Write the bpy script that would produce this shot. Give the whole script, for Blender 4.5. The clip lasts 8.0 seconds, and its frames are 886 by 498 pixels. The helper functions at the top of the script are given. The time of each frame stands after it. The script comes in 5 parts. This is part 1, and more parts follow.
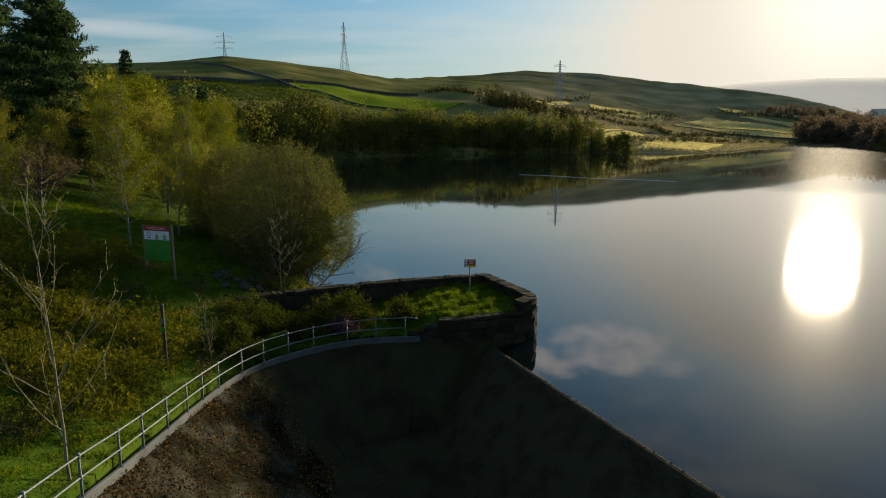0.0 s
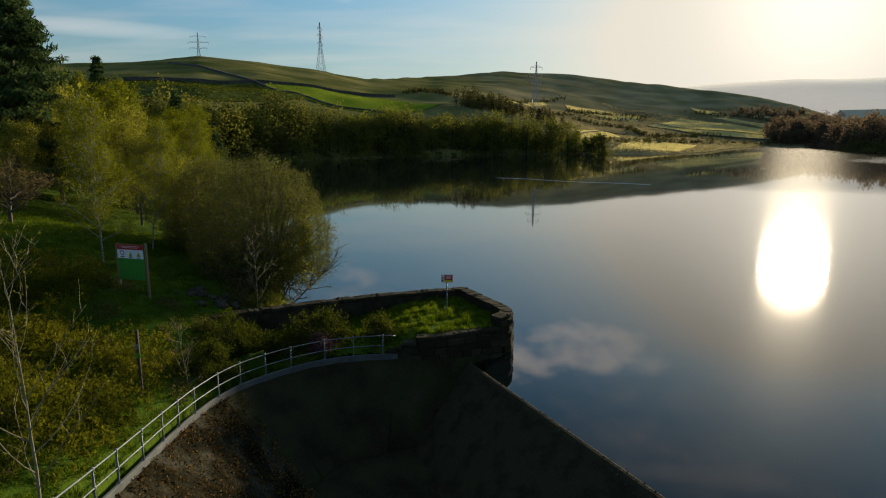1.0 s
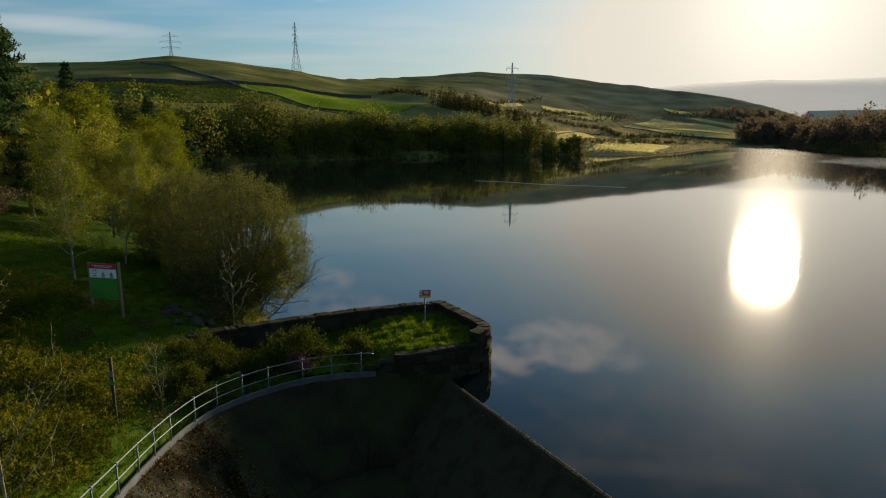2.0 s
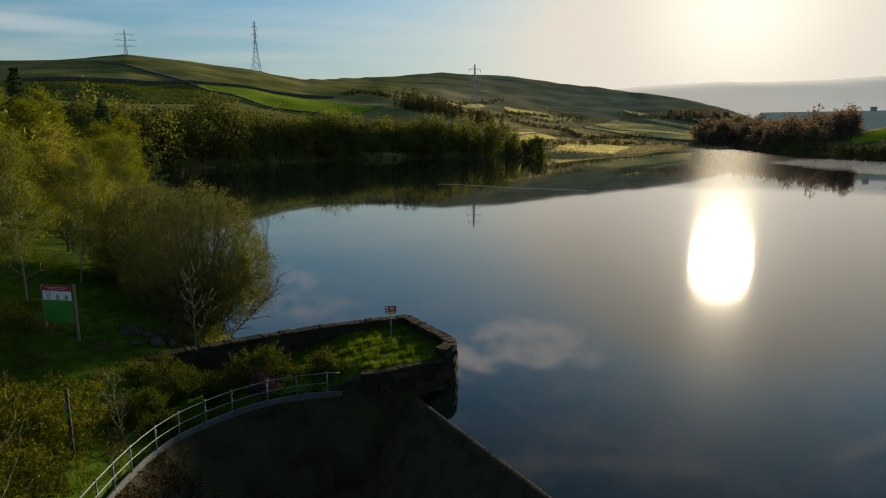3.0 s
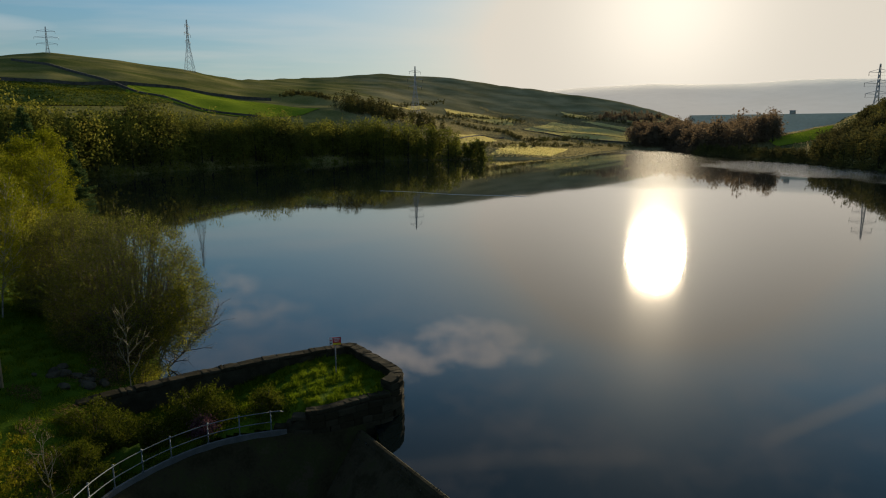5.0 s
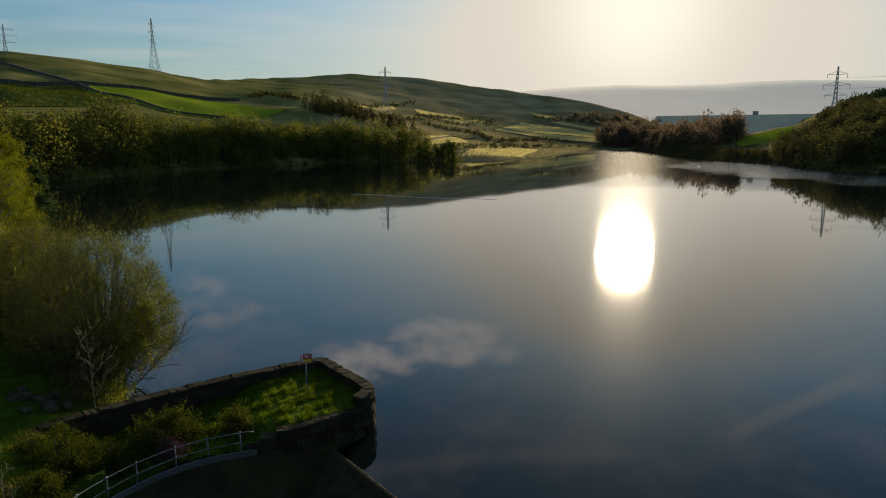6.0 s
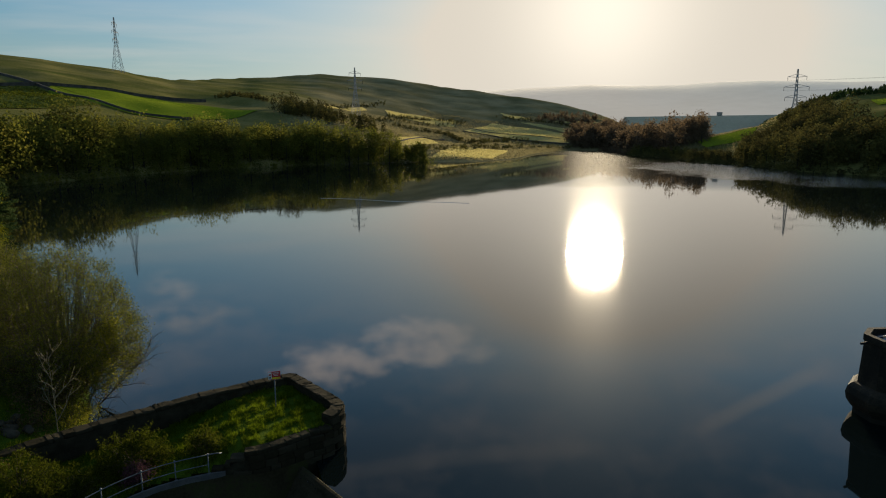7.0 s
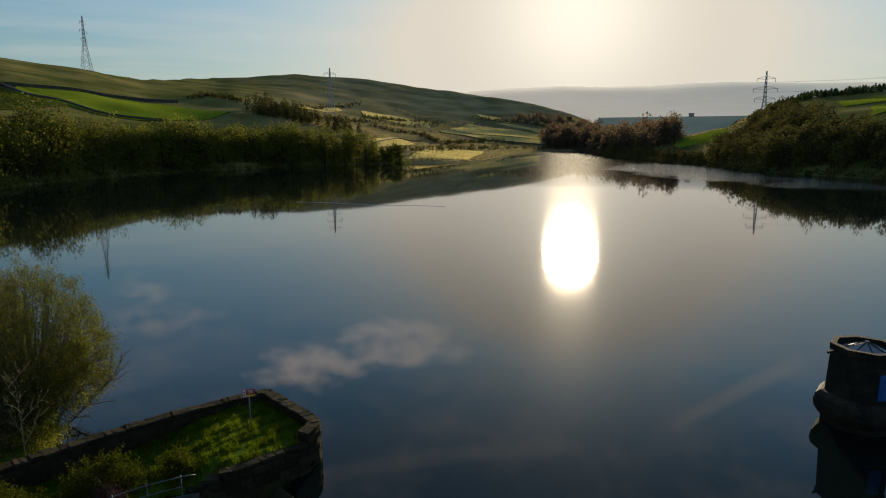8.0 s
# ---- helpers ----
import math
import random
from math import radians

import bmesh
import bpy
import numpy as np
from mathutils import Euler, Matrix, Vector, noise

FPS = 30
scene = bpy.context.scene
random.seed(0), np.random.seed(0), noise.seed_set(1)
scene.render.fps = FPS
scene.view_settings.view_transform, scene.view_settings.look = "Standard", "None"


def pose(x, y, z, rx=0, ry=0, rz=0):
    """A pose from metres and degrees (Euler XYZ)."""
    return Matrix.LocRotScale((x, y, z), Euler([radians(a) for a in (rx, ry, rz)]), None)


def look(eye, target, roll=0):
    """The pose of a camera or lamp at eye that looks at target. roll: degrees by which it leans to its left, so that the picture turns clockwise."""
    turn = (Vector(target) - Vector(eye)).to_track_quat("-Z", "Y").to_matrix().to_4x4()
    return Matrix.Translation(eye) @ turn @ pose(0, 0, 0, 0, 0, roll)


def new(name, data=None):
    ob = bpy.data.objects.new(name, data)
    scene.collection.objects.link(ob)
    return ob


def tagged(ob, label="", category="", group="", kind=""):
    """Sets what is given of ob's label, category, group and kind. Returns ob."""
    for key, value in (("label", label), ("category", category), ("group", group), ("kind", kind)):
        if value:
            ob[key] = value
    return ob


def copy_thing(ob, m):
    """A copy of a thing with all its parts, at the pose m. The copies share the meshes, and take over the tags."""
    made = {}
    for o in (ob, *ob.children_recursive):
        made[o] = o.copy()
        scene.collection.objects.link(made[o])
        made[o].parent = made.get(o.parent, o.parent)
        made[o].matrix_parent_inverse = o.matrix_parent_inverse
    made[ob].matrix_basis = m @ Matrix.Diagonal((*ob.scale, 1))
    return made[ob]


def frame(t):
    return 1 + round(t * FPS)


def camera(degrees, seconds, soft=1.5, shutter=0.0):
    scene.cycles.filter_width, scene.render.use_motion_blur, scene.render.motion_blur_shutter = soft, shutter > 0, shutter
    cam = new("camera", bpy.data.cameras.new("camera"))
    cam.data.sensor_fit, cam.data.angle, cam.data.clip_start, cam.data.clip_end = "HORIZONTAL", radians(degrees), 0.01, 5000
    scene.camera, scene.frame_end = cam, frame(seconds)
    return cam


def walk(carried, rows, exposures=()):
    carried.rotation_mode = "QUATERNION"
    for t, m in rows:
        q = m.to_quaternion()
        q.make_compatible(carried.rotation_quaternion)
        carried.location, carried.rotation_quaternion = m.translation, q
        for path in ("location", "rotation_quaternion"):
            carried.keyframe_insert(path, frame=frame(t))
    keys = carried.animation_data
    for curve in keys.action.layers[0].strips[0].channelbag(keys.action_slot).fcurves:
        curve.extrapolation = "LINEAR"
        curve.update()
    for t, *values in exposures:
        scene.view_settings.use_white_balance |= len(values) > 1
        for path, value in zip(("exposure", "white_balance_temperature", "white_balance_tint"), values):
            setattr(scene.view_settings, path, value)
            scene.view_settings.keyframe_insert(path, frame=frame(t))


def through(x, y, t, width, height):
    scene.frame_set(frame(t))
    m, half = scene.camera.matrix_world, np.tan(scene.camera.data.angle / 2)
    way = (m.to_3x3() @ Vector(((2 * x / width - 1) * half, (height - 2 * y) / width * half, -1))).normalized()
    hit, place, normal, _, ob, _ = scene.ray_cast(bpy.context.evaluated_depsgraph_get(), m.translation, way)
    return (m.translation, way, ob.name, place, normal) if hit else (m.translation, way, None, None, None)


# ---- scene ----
cam = camera(70.38, 8.0, 1.1)
# seconds, x, y, z, pitch, roll, yaw
PATH = [
    (0.0, -0.002, -0.011, 10.029, -10.303, 0.047, 0.000),
    (0.5, 0.043, -0.075, 10.452, -10.302, 0.061, -1.082),
    (1.0, 0.072, -0.050, 10.873, -10.297, 0.094, -2.012),
    (1.5, 0.092, -0.017, 11.283, -10.304, 0.137, -2.805),
    (3.0, 0.051, 0.136, 12.517, -10.309, 0.130, -7.384),
    (3.5, 0.049, 0.221, 12.905, -10.290, 0.157, -8.765),
    (4.0, 0.029, 0.228, 13.294, -10.276, 0.174, -10.074),
    (4.5, 0.025, 0.323, 13.659, -10.269, 0.151, -11.392),
    (6.0, 0.141, 0.556, 14.760, -10.284, 0.197, -15.273),
    (6.5, 0.216, 0.436, 15.208, -10.291, 0.247, -16.691),
    (7.0, 0.302, 0.415, 15.607, -10.281, 0.271, -17.897),
    (7.5, 0.356, 0.451, 16.012, -10.287, 0.305, -18.957),
    (8.0, 0.425, 0.500, 16.370, -10.286, 0.306, -20.038),
]
walk(cam, [(t, pose(x, y, z, 90 + pitch, roll, yaw)) for t, x, y, z, pitch, roll, yaw in PATH],
     [(0.0, 0.44, 6900, 10), (4.0, 0.28, 6950, 11), (8.0, 0.23, 7000, 11)])

# ---- daylight: a low sun over the lake, thin cloud round it ----
SUN_AZ, SUN_EL, SKY_GAIN = 31.6, 10.4, 0.078
SUN_DIR = Vector((math.sin(radians(SUN_AZ)) * math.cos(radians(SUN_EL)), math.cos(radians(SUN_AZ)) * math.cos(radians(SUN_EL)), math.sin(radians(SUN_EL))))
world = bpy.data.worlds.new("sky")
scene.world = world
world.use_nodes = True
wn, wl = world.node_tree.nodes, world.node_tree.links
wn.clear()


def wmath(op, a, b=None):
    n = wn.new("ShaderNodeMath")
    n.operation = op
    for i, v in enumerate((a, b)):
        if v is None:
            continue
        if isinstance(v, (int, float)):
            n.inputs[i].default_value = v
        else:
            wl.new(v, n.inputs[i])
    return n.outputs[0]


def wmix(factor, a, b, blend="MIX"):
    n = wn.new("ShaderNodeMix")
    n.data_type, n.blend_type = "RGBA", blend
    for i, v in ((0, factor), (6, a), (7, b)):
        if isinstance(v, (int, float, tuple)):
            n.inputs[i].default_value = v
        else:
            wl.new(v, n.inputs[i])
    return n.outputs[2]


sky = wn.new("ShaderNodeTexSky")
sky.sky_type, sky.sun_disc = "NISHITA", False
sky.sun_elevation, sky.sun_rotation = radians(SUN_EL), radians(SUN_AZ)
sky.altitude, sky.air_density, sky.dust_density, sky.ozone_density = 250, 1.0, 0.3, 2.0
coords = wn.new("ShaderNodeTexCoord").outputs["Generated"]
dot = wn.new("ShaderNodeVectorMath")
dot.operation = "DOT_PRODUCT"
wl.new(coords, dot.inputs[0])
dot.inputs[1].default_value = SUN_DIR
near_sun = wmath("MAXIMUM", dot.outputs["Value"], 0.0)
base_sky = wmix(1.0, sky.outputs[0], (SKY_GAIN * 0.48, SKY_GAIN * 0.94, SKY_GAIN * 1.15, 1), "MULTIPLY")
# thin high cloud in streaks
split = wn.new("ShaderNodeSeparateXYZ")
wl.new(coords, split.inputs[0])
up = wmath("ADD", wmath("MAXIMUM", split.outputs[2], 0.0), 0.12)
flat = wn.new("ShaderNodeCombineXYZ")
wl.new(wmath("DIVIDE", split.outputs[0], up), flat.inputs[0])
wl.new(wmath("DIVIDE", split.outputs[1], up), flat.inputs[1])
stretch = wn.new("ShaderNodeMapping")
stretch.inputs["Rotation"].default_value = (0, 0, radians(20))
stretch.inputs["Scale"].default_value = (0.55, 1.5, 1)
wl.new(flat.outputs[0], stretch.inputs[0])
streaks = wn.new("ShaderNodeTexNoise")
streaks.inputs["Scale"].default_value, streaks.inputs["Detail"].default_value, streaks.inputs["Roughness"].default_value = 1.25, 4, 0.5
wl.new(stretch.outputs[0], streaks.inputs["Vector"])
ramp = wn.new("ShaderNodeValToRGB")
ramp.color_ramp.elements[0].position, ramp.color_ramp.elements[1].position = 0.47, 0.66
wl.new(streaks.outputs[0], ramp.inputs[0])
deep = wmath("MINIMUM", wmath("ADD", 0.42, wmath("MULTIPLY", split.outputs[2], 3.0)), wmath("MAXIMUM", wmath("SUBTRACT", 2.45, wmath("MULTIPLY", split.outputs[2], 3.1)), 0.8))
deep = wmath("ADD", deep, wmath("MULTIPLY", wmath("MAXIMUM", wmath("SUBTRACT", split.outputs[2], 0.5), 0.0), 3.2))
base_sky = wmix(1.0, base_sky, deep, "MULTIPLY")
base_sky = wmix(wmath("MULTIPLY", ramp.outputs[0], 0.17), base_sky, (0.70, 0.62, 0.58, 1))
# bearing and height over the horizon, in degrees
bearing = wmath("MULTIPLY", wmath("ARCTAN2", split.outputs[0], split.outputs[1]), 57.2958)
climb = wmath("MULTIPLY", wmath("ARCSINE", split.outputs[2]), 57.2958)
chart = wn.new("ShaderNodeCombineXYZ")
wl.new(wmath("MULTIPLY", bearing, 0.30), chart.inputs[0])
wl.new(wmath("MULTIPLY", climb, 0.62), chart.inputs[1])
billow = wn.new("ShaderNodeTexNoise")
billow.inputs["Scale"].default_value, billow.inputs["Detail"].default_value, billow.inputs["Roughness"].default_value = 1.0, 5, 0.55
wl.new(chart.outputs[0], billow.inputs["Vector"])


def cloud_oval(az, el, wide, tall):
    """1 at the middle of an oval in the sky, 0 on its rim."""
    u = wmath("DIVIDE", wmath("SUBTRACT", bearing, az), wide)
    w = wmath("DIVIDE", wmath("SUBTRACT", climb, el), tall)
    return wmath("SUBTRACT", 1.0, wmath("ADD", wmath("MULTIPLY", u, u), wmath("MULTIPLY", w, w)))


def vapour_trail(az0, el0, az1, el1, half):
    """A straight thin streak between two places in the sky."""
    dx, dy = az1 - az0, el1 - el0
    span = math.hypot(dx, dy)
    a, e = wmath("SUBTRACT", bearing, az0), wmath("SUBTRACT", climb, el0)
    along = wmath("DIVIDE", wmath("ADD", wmath("MULTIPLY", a, dx / span), wmath("MULTIPLY", e, dy / span)), span)
    off = wmath("DIVIDE", wmath("SUBTRACT", wmath("MULTIPLY", a, dy / span), wmath("MULTIPLY", e, dx / span)), half)
    ends = wmath("SUBTRACT", 1.0, wmath("POWER", wmath("ABSOLUTE", wmath("SUBTRACT", wmath("MULTIPLY", along, 2.0), 1.0)), 4.0))
    return wmath("MULTIPLY", wmath("MAXIMUM", ends, 0.0), wmath("MAXIMUM", wmath("SUBTRACT", 1.0, wmath("MULTIPLY", off, off)), 0.0))


bank = wmath("MAXIMUM", cloud_oval(16.0, 18.8, 7.0, 2.7), cloud_oval(7.5, 20.4, 6.0, 2.1))
body = wmath("ADD", wmath("MULTIPLY", wmath("SUBTRACT", billow.outputs[0], 0.5), 3.0), wmath("MAXIMUM", bank, -1.0))
body = wmath("MINIMUM", wmath("MAXIMUM", wmath("SUBTRACT", body, 0.12), 0.0), 1.0)
wisps = wmath("MAXIMUM", cloud_oval(-6.0, 15.2, 7.0, 1.6), cloud_oval(-6.3, 12.6, 2.6, 1.7))
cirrus = wmath("MULTIPLY", wmath("MAXIMUM", cloud_oval(-25.5, 8.1, 8.0, 0.75), 0.0), 0.22)
wisps = wmath("MULTIPLY", wmath("MAXIMUM", wisps, 0.0), wmath("MAXIMUM", wmath("MULTIPLY", wmath("SUBTRACT", billow.outputs[0], 0.40), 4.5), 0.0))
trails = wmath("ADD", wmath("MULTIPLY", vapour_trail(51.0, 17.8, 41.0, 24.8, 0.75), 0.30), wmath("MULTIPLY", vapour_trail(5.0, 30.0, 34.0, 27.2, 0.9), 0.16))
# thin mottled cloud high up
mottle = wn.new("ShaderNodeTexNoise")
mottle.inputs["Scale"].default_value, mottle.inputs["Detail"].default_value, mottle.inputs["Roughness"].default_value = 0.45, 6, 0.6
wl.new(chart.outputs[0], mottle.inputs["Vector"])
mottled = wmath("MINIMUM", wmath("MAXIMUM", wmath("MULTIPLY", wmath("SUBTRACT", mottle.outputs[0], 0.46), 3.6), 0.0), 1.0)
mottled = wmath("MULTIPLY", mottled, wmath("MINIMUM", wmath("MAXIMUM", wmath("DIVIDE", wmath("SUBTRACT", climb, 12.0), 6.0), 0.0), 1.0))
base_sky = wmix(wmath("MULTIPLY", mottled, 0.26), base_sky, (0.80, 0.72, 0.74, 1))
veiled = wmix(wmath("MINIMUM", wmath("ADD", wmath("ADD", wmath("MULTIPLY", wisps, 0.34), cirrus), trails), 1.0), base_sky, (0.85, 0.78, 0.74, 1))
clouded = wmix(wmath("MULTIPLY", body, 0.52), veiled, (1.55, 1.38, 1.27, 1))
# pale band of haze over the horizon
low = wmath("POWER", wmath("SUBTRACT", 1.0, wmath("ABSOLUTE", split.outputs[2])), 11.0)
hazy = wmix(wmath("MULTIPLY", low, 0.75), clouded, (0.60, 0.60, 0.56, 1))
# the sun's aureole in the haze
thin = wmath("MINIMUM", wmath("MAXIMUM", wmath("SUBTRACT", 1.6, wmath("MULTIPLY", split.outputs[2], 4.2)), 0.16), 1.0)
veil = wmath("MINIMUM", wmath("ADD", wmath("MULTIPLY", wmath("MULTIPLY", wmath("POWER", near_sun, 10.0), 1.2), thin), wmath("POWER", near_sun, 50.0)), 1.0)
lit = wmix(veil, hazy, (0.60, 0.575, 0.52, 1))
core = wmath("MULTIPLY", wmath("POWER", near_sun, 140.0), 0.30)
glare = wmix(1.0, lit, wmix(1.0, core, (1.0, 0.93, 0.80, 1), "MULTIPLY"), "ADD")
back = wn.new("ShaderNodeBackground")
back.inputs[1].default_value = 1.0
wl.new(glare, back.inputs[0])
out = wn.new("ShaderNodeOutputWorld")
wl.new(back.outputs[0], out.inputs[0])

sun_data = bpy.data.lights.new("sun", "SUN")
sun_data.energy, sun_data.angle, sun_data.color = 6.0, radians(4.7), (1.0, 0.86, 0.62)
sun_lamp = new("sun", sun_data)
sun_lamp.matrix_world = look(SUN_DIR * 100, (0, 0, 0))

# ---- materials ----


def ramp_stops(node, stops):
    r = node.color_ramp
    while len(r.elements) < len(stops):
        r.elements.new(0.5)
    for e, (p, c) in zip(r.elements, stops):
        e.position, e.color = p, (*c, 1)


def surface(name, stops, rough=0.8, scale=3.0, fine=40.0, bump=0.3, metal=0.0, stretch=(1, 1, 1), distance=0.03, spec=0.3, detail=6, per="noise", sheen=0.0):
    """Procedural surface: colours by a coarse noise, broken by a fine one, which also gives the relief."""
    m = bpy.data.materials.new(name)
    m.use_nodes = True
    n, l = m.node_tree.nodes, m.node_tree.links
    b = n["Principled BSDF"]
    geo = n.new("ShaderNodeNewGeometry")
    mp = n.new("ShaderNodeMapping")
    mp.inputs["Scale"].default_value = stretch
    l.new(geo.outputs["Position"], mp.inputs[0])
    a, c = n.new("ShaderNodeTexNoise"), n.new("ShaderNodeTexNoise")
    a.inputs["Scale"].default_value, a.inputs["Detail"].default_value = 1.0 / scale, detail
    c.inputs["Scale"].default_value, c.inputs["Detail"].default_value = fine, 4
    for t in (a, c):
        l.new(mp.outputs[0], t.inputs["Vector"])
    mixed = n.new("ShaderNodeMath")
    mixed.operation = "MULTIPLY_ADD"
    l.new(c.outputs[0], mixed.inputs[0])
    mixed.inputs[1].default_value = 0.45
    if per == "noise":
        l.new(a.outputs[0], mixed.inputs[2])
    else:
        info = n.new("ShaderNodeObjectInfo") if per == "object" else geo
        shade = n.new("ShaderNodeMath")
        shade.operation = "MULTIPLY_ADD"
        l.new(info.outputs["Random" if per == "object" else "Random Per Island"], shade.inputs[0])
        shade.inputs[1].default_value = 0.7
        half = n.new("ShaderNodeMath")
        half.operation = "MULTIPLY_ADD"
        l.new(a.outputs[0], half.inputs[0])
        half.inputs[1].default_value, half.inputs[2].default_value = 0.5, -0.08
        l.new(half.outputs[0], shade.inputs[2])
        l.new(shade.outputs[0], mixed.inputs[2])
    sub = n.new("ShaderNodeMath")
    sub.operation = "SUBTRACT"
    l.new(mixed.outputs[0], sub.inputs[0])
    sub.inputs[1].default_value = 0.225
    rp = n.new("ShaderNodeValToRGB")
    ramp_stops(rp, stops)
    l.new(sub.outputs[0], rp.inputs[0])
    l.new(rp.outputs[0], b.inputs["Base Color"])
    bp = n.new("ShaderNodeBump")
    bp.inputs["Strength"].default_value, bp.inputs["Distance"].default_value = bump, distance
    l.new(mixed.outputs[0], bp.inputs["Height"])
    l.new(bp.outputs[0], b.inputs["Normal"])
    b.inputs["Roughness"].default_value, b.inputs["Metallic"].default_value = rough, metal
    b.inputs["Specular IOR Level"].default_value = spec
    b.inputs["Sheen Weight"].default_value, b.inputs["Sheen Roughness"].default_value = sheen, 0.6
    return m


def foliage(name, stops, through=0.45, rough=0.6, patch=0.35, single=0.6):
    """Leaves: each its own shade, letting light through."""
    m = bpy.data.materials.new(name)
    m.use_nodes = True
    n, l = m.node_tree.nodes, m.node_tree.links
    b, o = n["Principled BSDF"], n["Material Output"]
    geo = n.new("ShaderNodeNewGeometry")
    a = n.new("ShaderNodeTexNoise")
    a.inputs["Scale"].default_value = patch
    l.new(geo.outputs["Position"], a.inputs["Vector"])
    s = n.new("ShaderNodeMath")
    s.operation = "MULTIPLY_ADD"
    l.new(geo.outputs["Random Per Island"], s.inputs[0])
    s.inputs[1].default_value = single
    h = n.new("ShaderNodeMath")
    h.operation = "MULTIPLY_ADD"
    l.new(a.outputs[0], h.inputs[0])
    h.inputs[1].default_value, h.inputs[2].default_value = 1.3 - single, -0.15
    l.new(h.outputs[0], s.inputs[2])
    rp = n.new("ShaderNodeValToRGB")
    ramp_stops(rp, stops)
    l.new(s.outputs[0], rp.inputs[0])
    l.new(rp.outputs[0], b.inputs["Base Color"])
    b.inputs["Roughness"].default_value, b.inputs["Specular IOR Level"].default_value = rough, 0.0
    t = n.new("ShaderNodeBsdfTranslucent")
    l.new(rp.outputs[0], t.inputs[0])
    mix = n.new("ShaderNodeMixShader")
    mix.inputs[0].default_value = through
    l.new(b.outputs[0], mix.inputs[1])
    l.new(t.outputs[0], mix.inputs[2])
    l.new(mix.outputs[0], o.inputs[0])
    return m


def plain(name, colour, rough=0.5, metal=0.0, vary=0.25, fine=30.0, bump=0.1):
    lo = tuple(c * (1 - vary) for c in colour)
    hi = tuple(min(1, c * (1 + vary)) for c in colour)
    return surface(name, [(0.25, lo), (0.75, hi)], rough, 0.4, fine, bump, metal, distance=0.004)


M_GRASS = surface("meadow_grass", [(0.25, (0.01866, 0.03504, 0.00337)), (0.5, (0.03677, 0.07009, 0.005393)), (0.75, (0.06684, 0.1048, 0.009432))], 0.95, 6, 9, 0.8, distance=0.12, spec=0.02)
M_MOOR = surface("moorland", [(0.32, (0.0713, 0.0862, 0.023)), (0.5, (0.138, 0.132, 0.0414)), (0.68, (0.218, 0.19, 0.069))], 1.0, 45, 0.6, 0.5, distance=0.5, detail=9, spec=0.0)


def pale_far_moor(m, stops):
    """Pales the moor on the slopes beyond the head of the lake, as bleached grass and painted haze, along a broken
    edge.
    """
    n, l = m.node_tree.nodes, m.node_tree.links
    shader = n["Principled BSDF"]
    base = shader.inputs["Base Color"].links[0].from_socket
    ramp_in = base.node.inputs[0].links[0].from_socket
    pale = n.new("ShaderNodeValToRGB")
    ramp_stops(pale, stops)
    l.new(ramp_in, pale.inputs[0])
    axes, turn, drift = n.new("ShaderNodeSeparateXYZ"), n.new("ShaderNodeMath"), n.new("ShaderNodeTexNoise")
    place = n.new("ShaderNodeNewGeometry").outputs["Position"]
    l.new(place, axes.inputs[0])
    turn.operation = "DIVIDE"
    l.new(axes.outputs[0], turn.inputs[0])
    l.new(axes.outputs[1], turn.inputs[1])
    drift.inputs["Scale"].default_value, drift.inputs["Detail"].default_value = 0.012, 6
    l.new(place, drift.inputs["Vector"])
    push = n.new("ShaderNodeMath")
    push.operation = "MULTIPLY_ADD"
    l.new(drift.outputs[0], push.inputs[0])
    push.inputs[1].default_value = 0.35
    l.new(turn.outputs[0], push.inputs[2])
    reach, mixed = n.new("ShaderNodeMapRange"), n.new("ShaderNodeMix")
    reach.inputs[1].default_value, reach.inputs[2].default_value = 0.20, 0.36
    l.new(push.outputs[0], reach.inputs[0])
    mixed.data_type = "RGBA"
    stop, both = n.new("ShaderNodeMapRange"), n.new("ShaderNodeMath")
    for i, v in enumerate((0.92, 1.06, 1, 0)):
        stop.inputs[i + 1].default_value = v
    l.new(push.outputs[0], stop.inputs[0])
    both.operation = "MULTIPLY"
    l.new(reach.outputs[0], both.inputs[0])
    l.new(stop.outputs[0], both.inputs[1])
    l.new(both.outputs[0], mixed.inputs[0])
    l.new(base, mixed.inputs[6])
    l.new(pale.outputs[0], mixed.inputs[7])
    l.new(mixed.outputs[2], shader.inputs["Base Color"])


pale_far_moor(M_MOOR, [(0.32, (0.13, 0.12, 0.055)), (0.5, (0.20, 0.175, 0.085)), (0.68, (0.29, 0.245, 0.125))])
M_FIELD_GREEN = surface("green_pasture", [(0.3, (0.119, 0.17, 0.0136)), (0.7, (0.1785, 0.2295, 0.0221))], 1.0, 30, 0.5, 0.3, distance=0.2, spec=0.0)
M_FIELD_ROUGH = surface("rough_pasture", [(0.3, (0.055, 0.07, 0.014)), (0.5, (0.09, 0.105, 0.022)), (0.7, (0.15, 0.15, 0.04))], 1.0, 9, 0.35, 0.9, distance=0.6, spec=0.0)
M_FIELD_DRY = surface("dry_pasture", [(0.3, (0.4389, 0.3658, 0.132)), (0.7, (0.6353, 0.5121, 0.22))], 1.0, 25, 0.5, 0.3, distance=0.2, spec=0.0)
M_REED = surface("pale_rushes", [(0.3, (0.32, 0.27, 0.09)), (0.7, (0.50, 0.42, 0.17))], 1.0, 9, 0.8, 0.6, distance=0.4, spec=0.0)
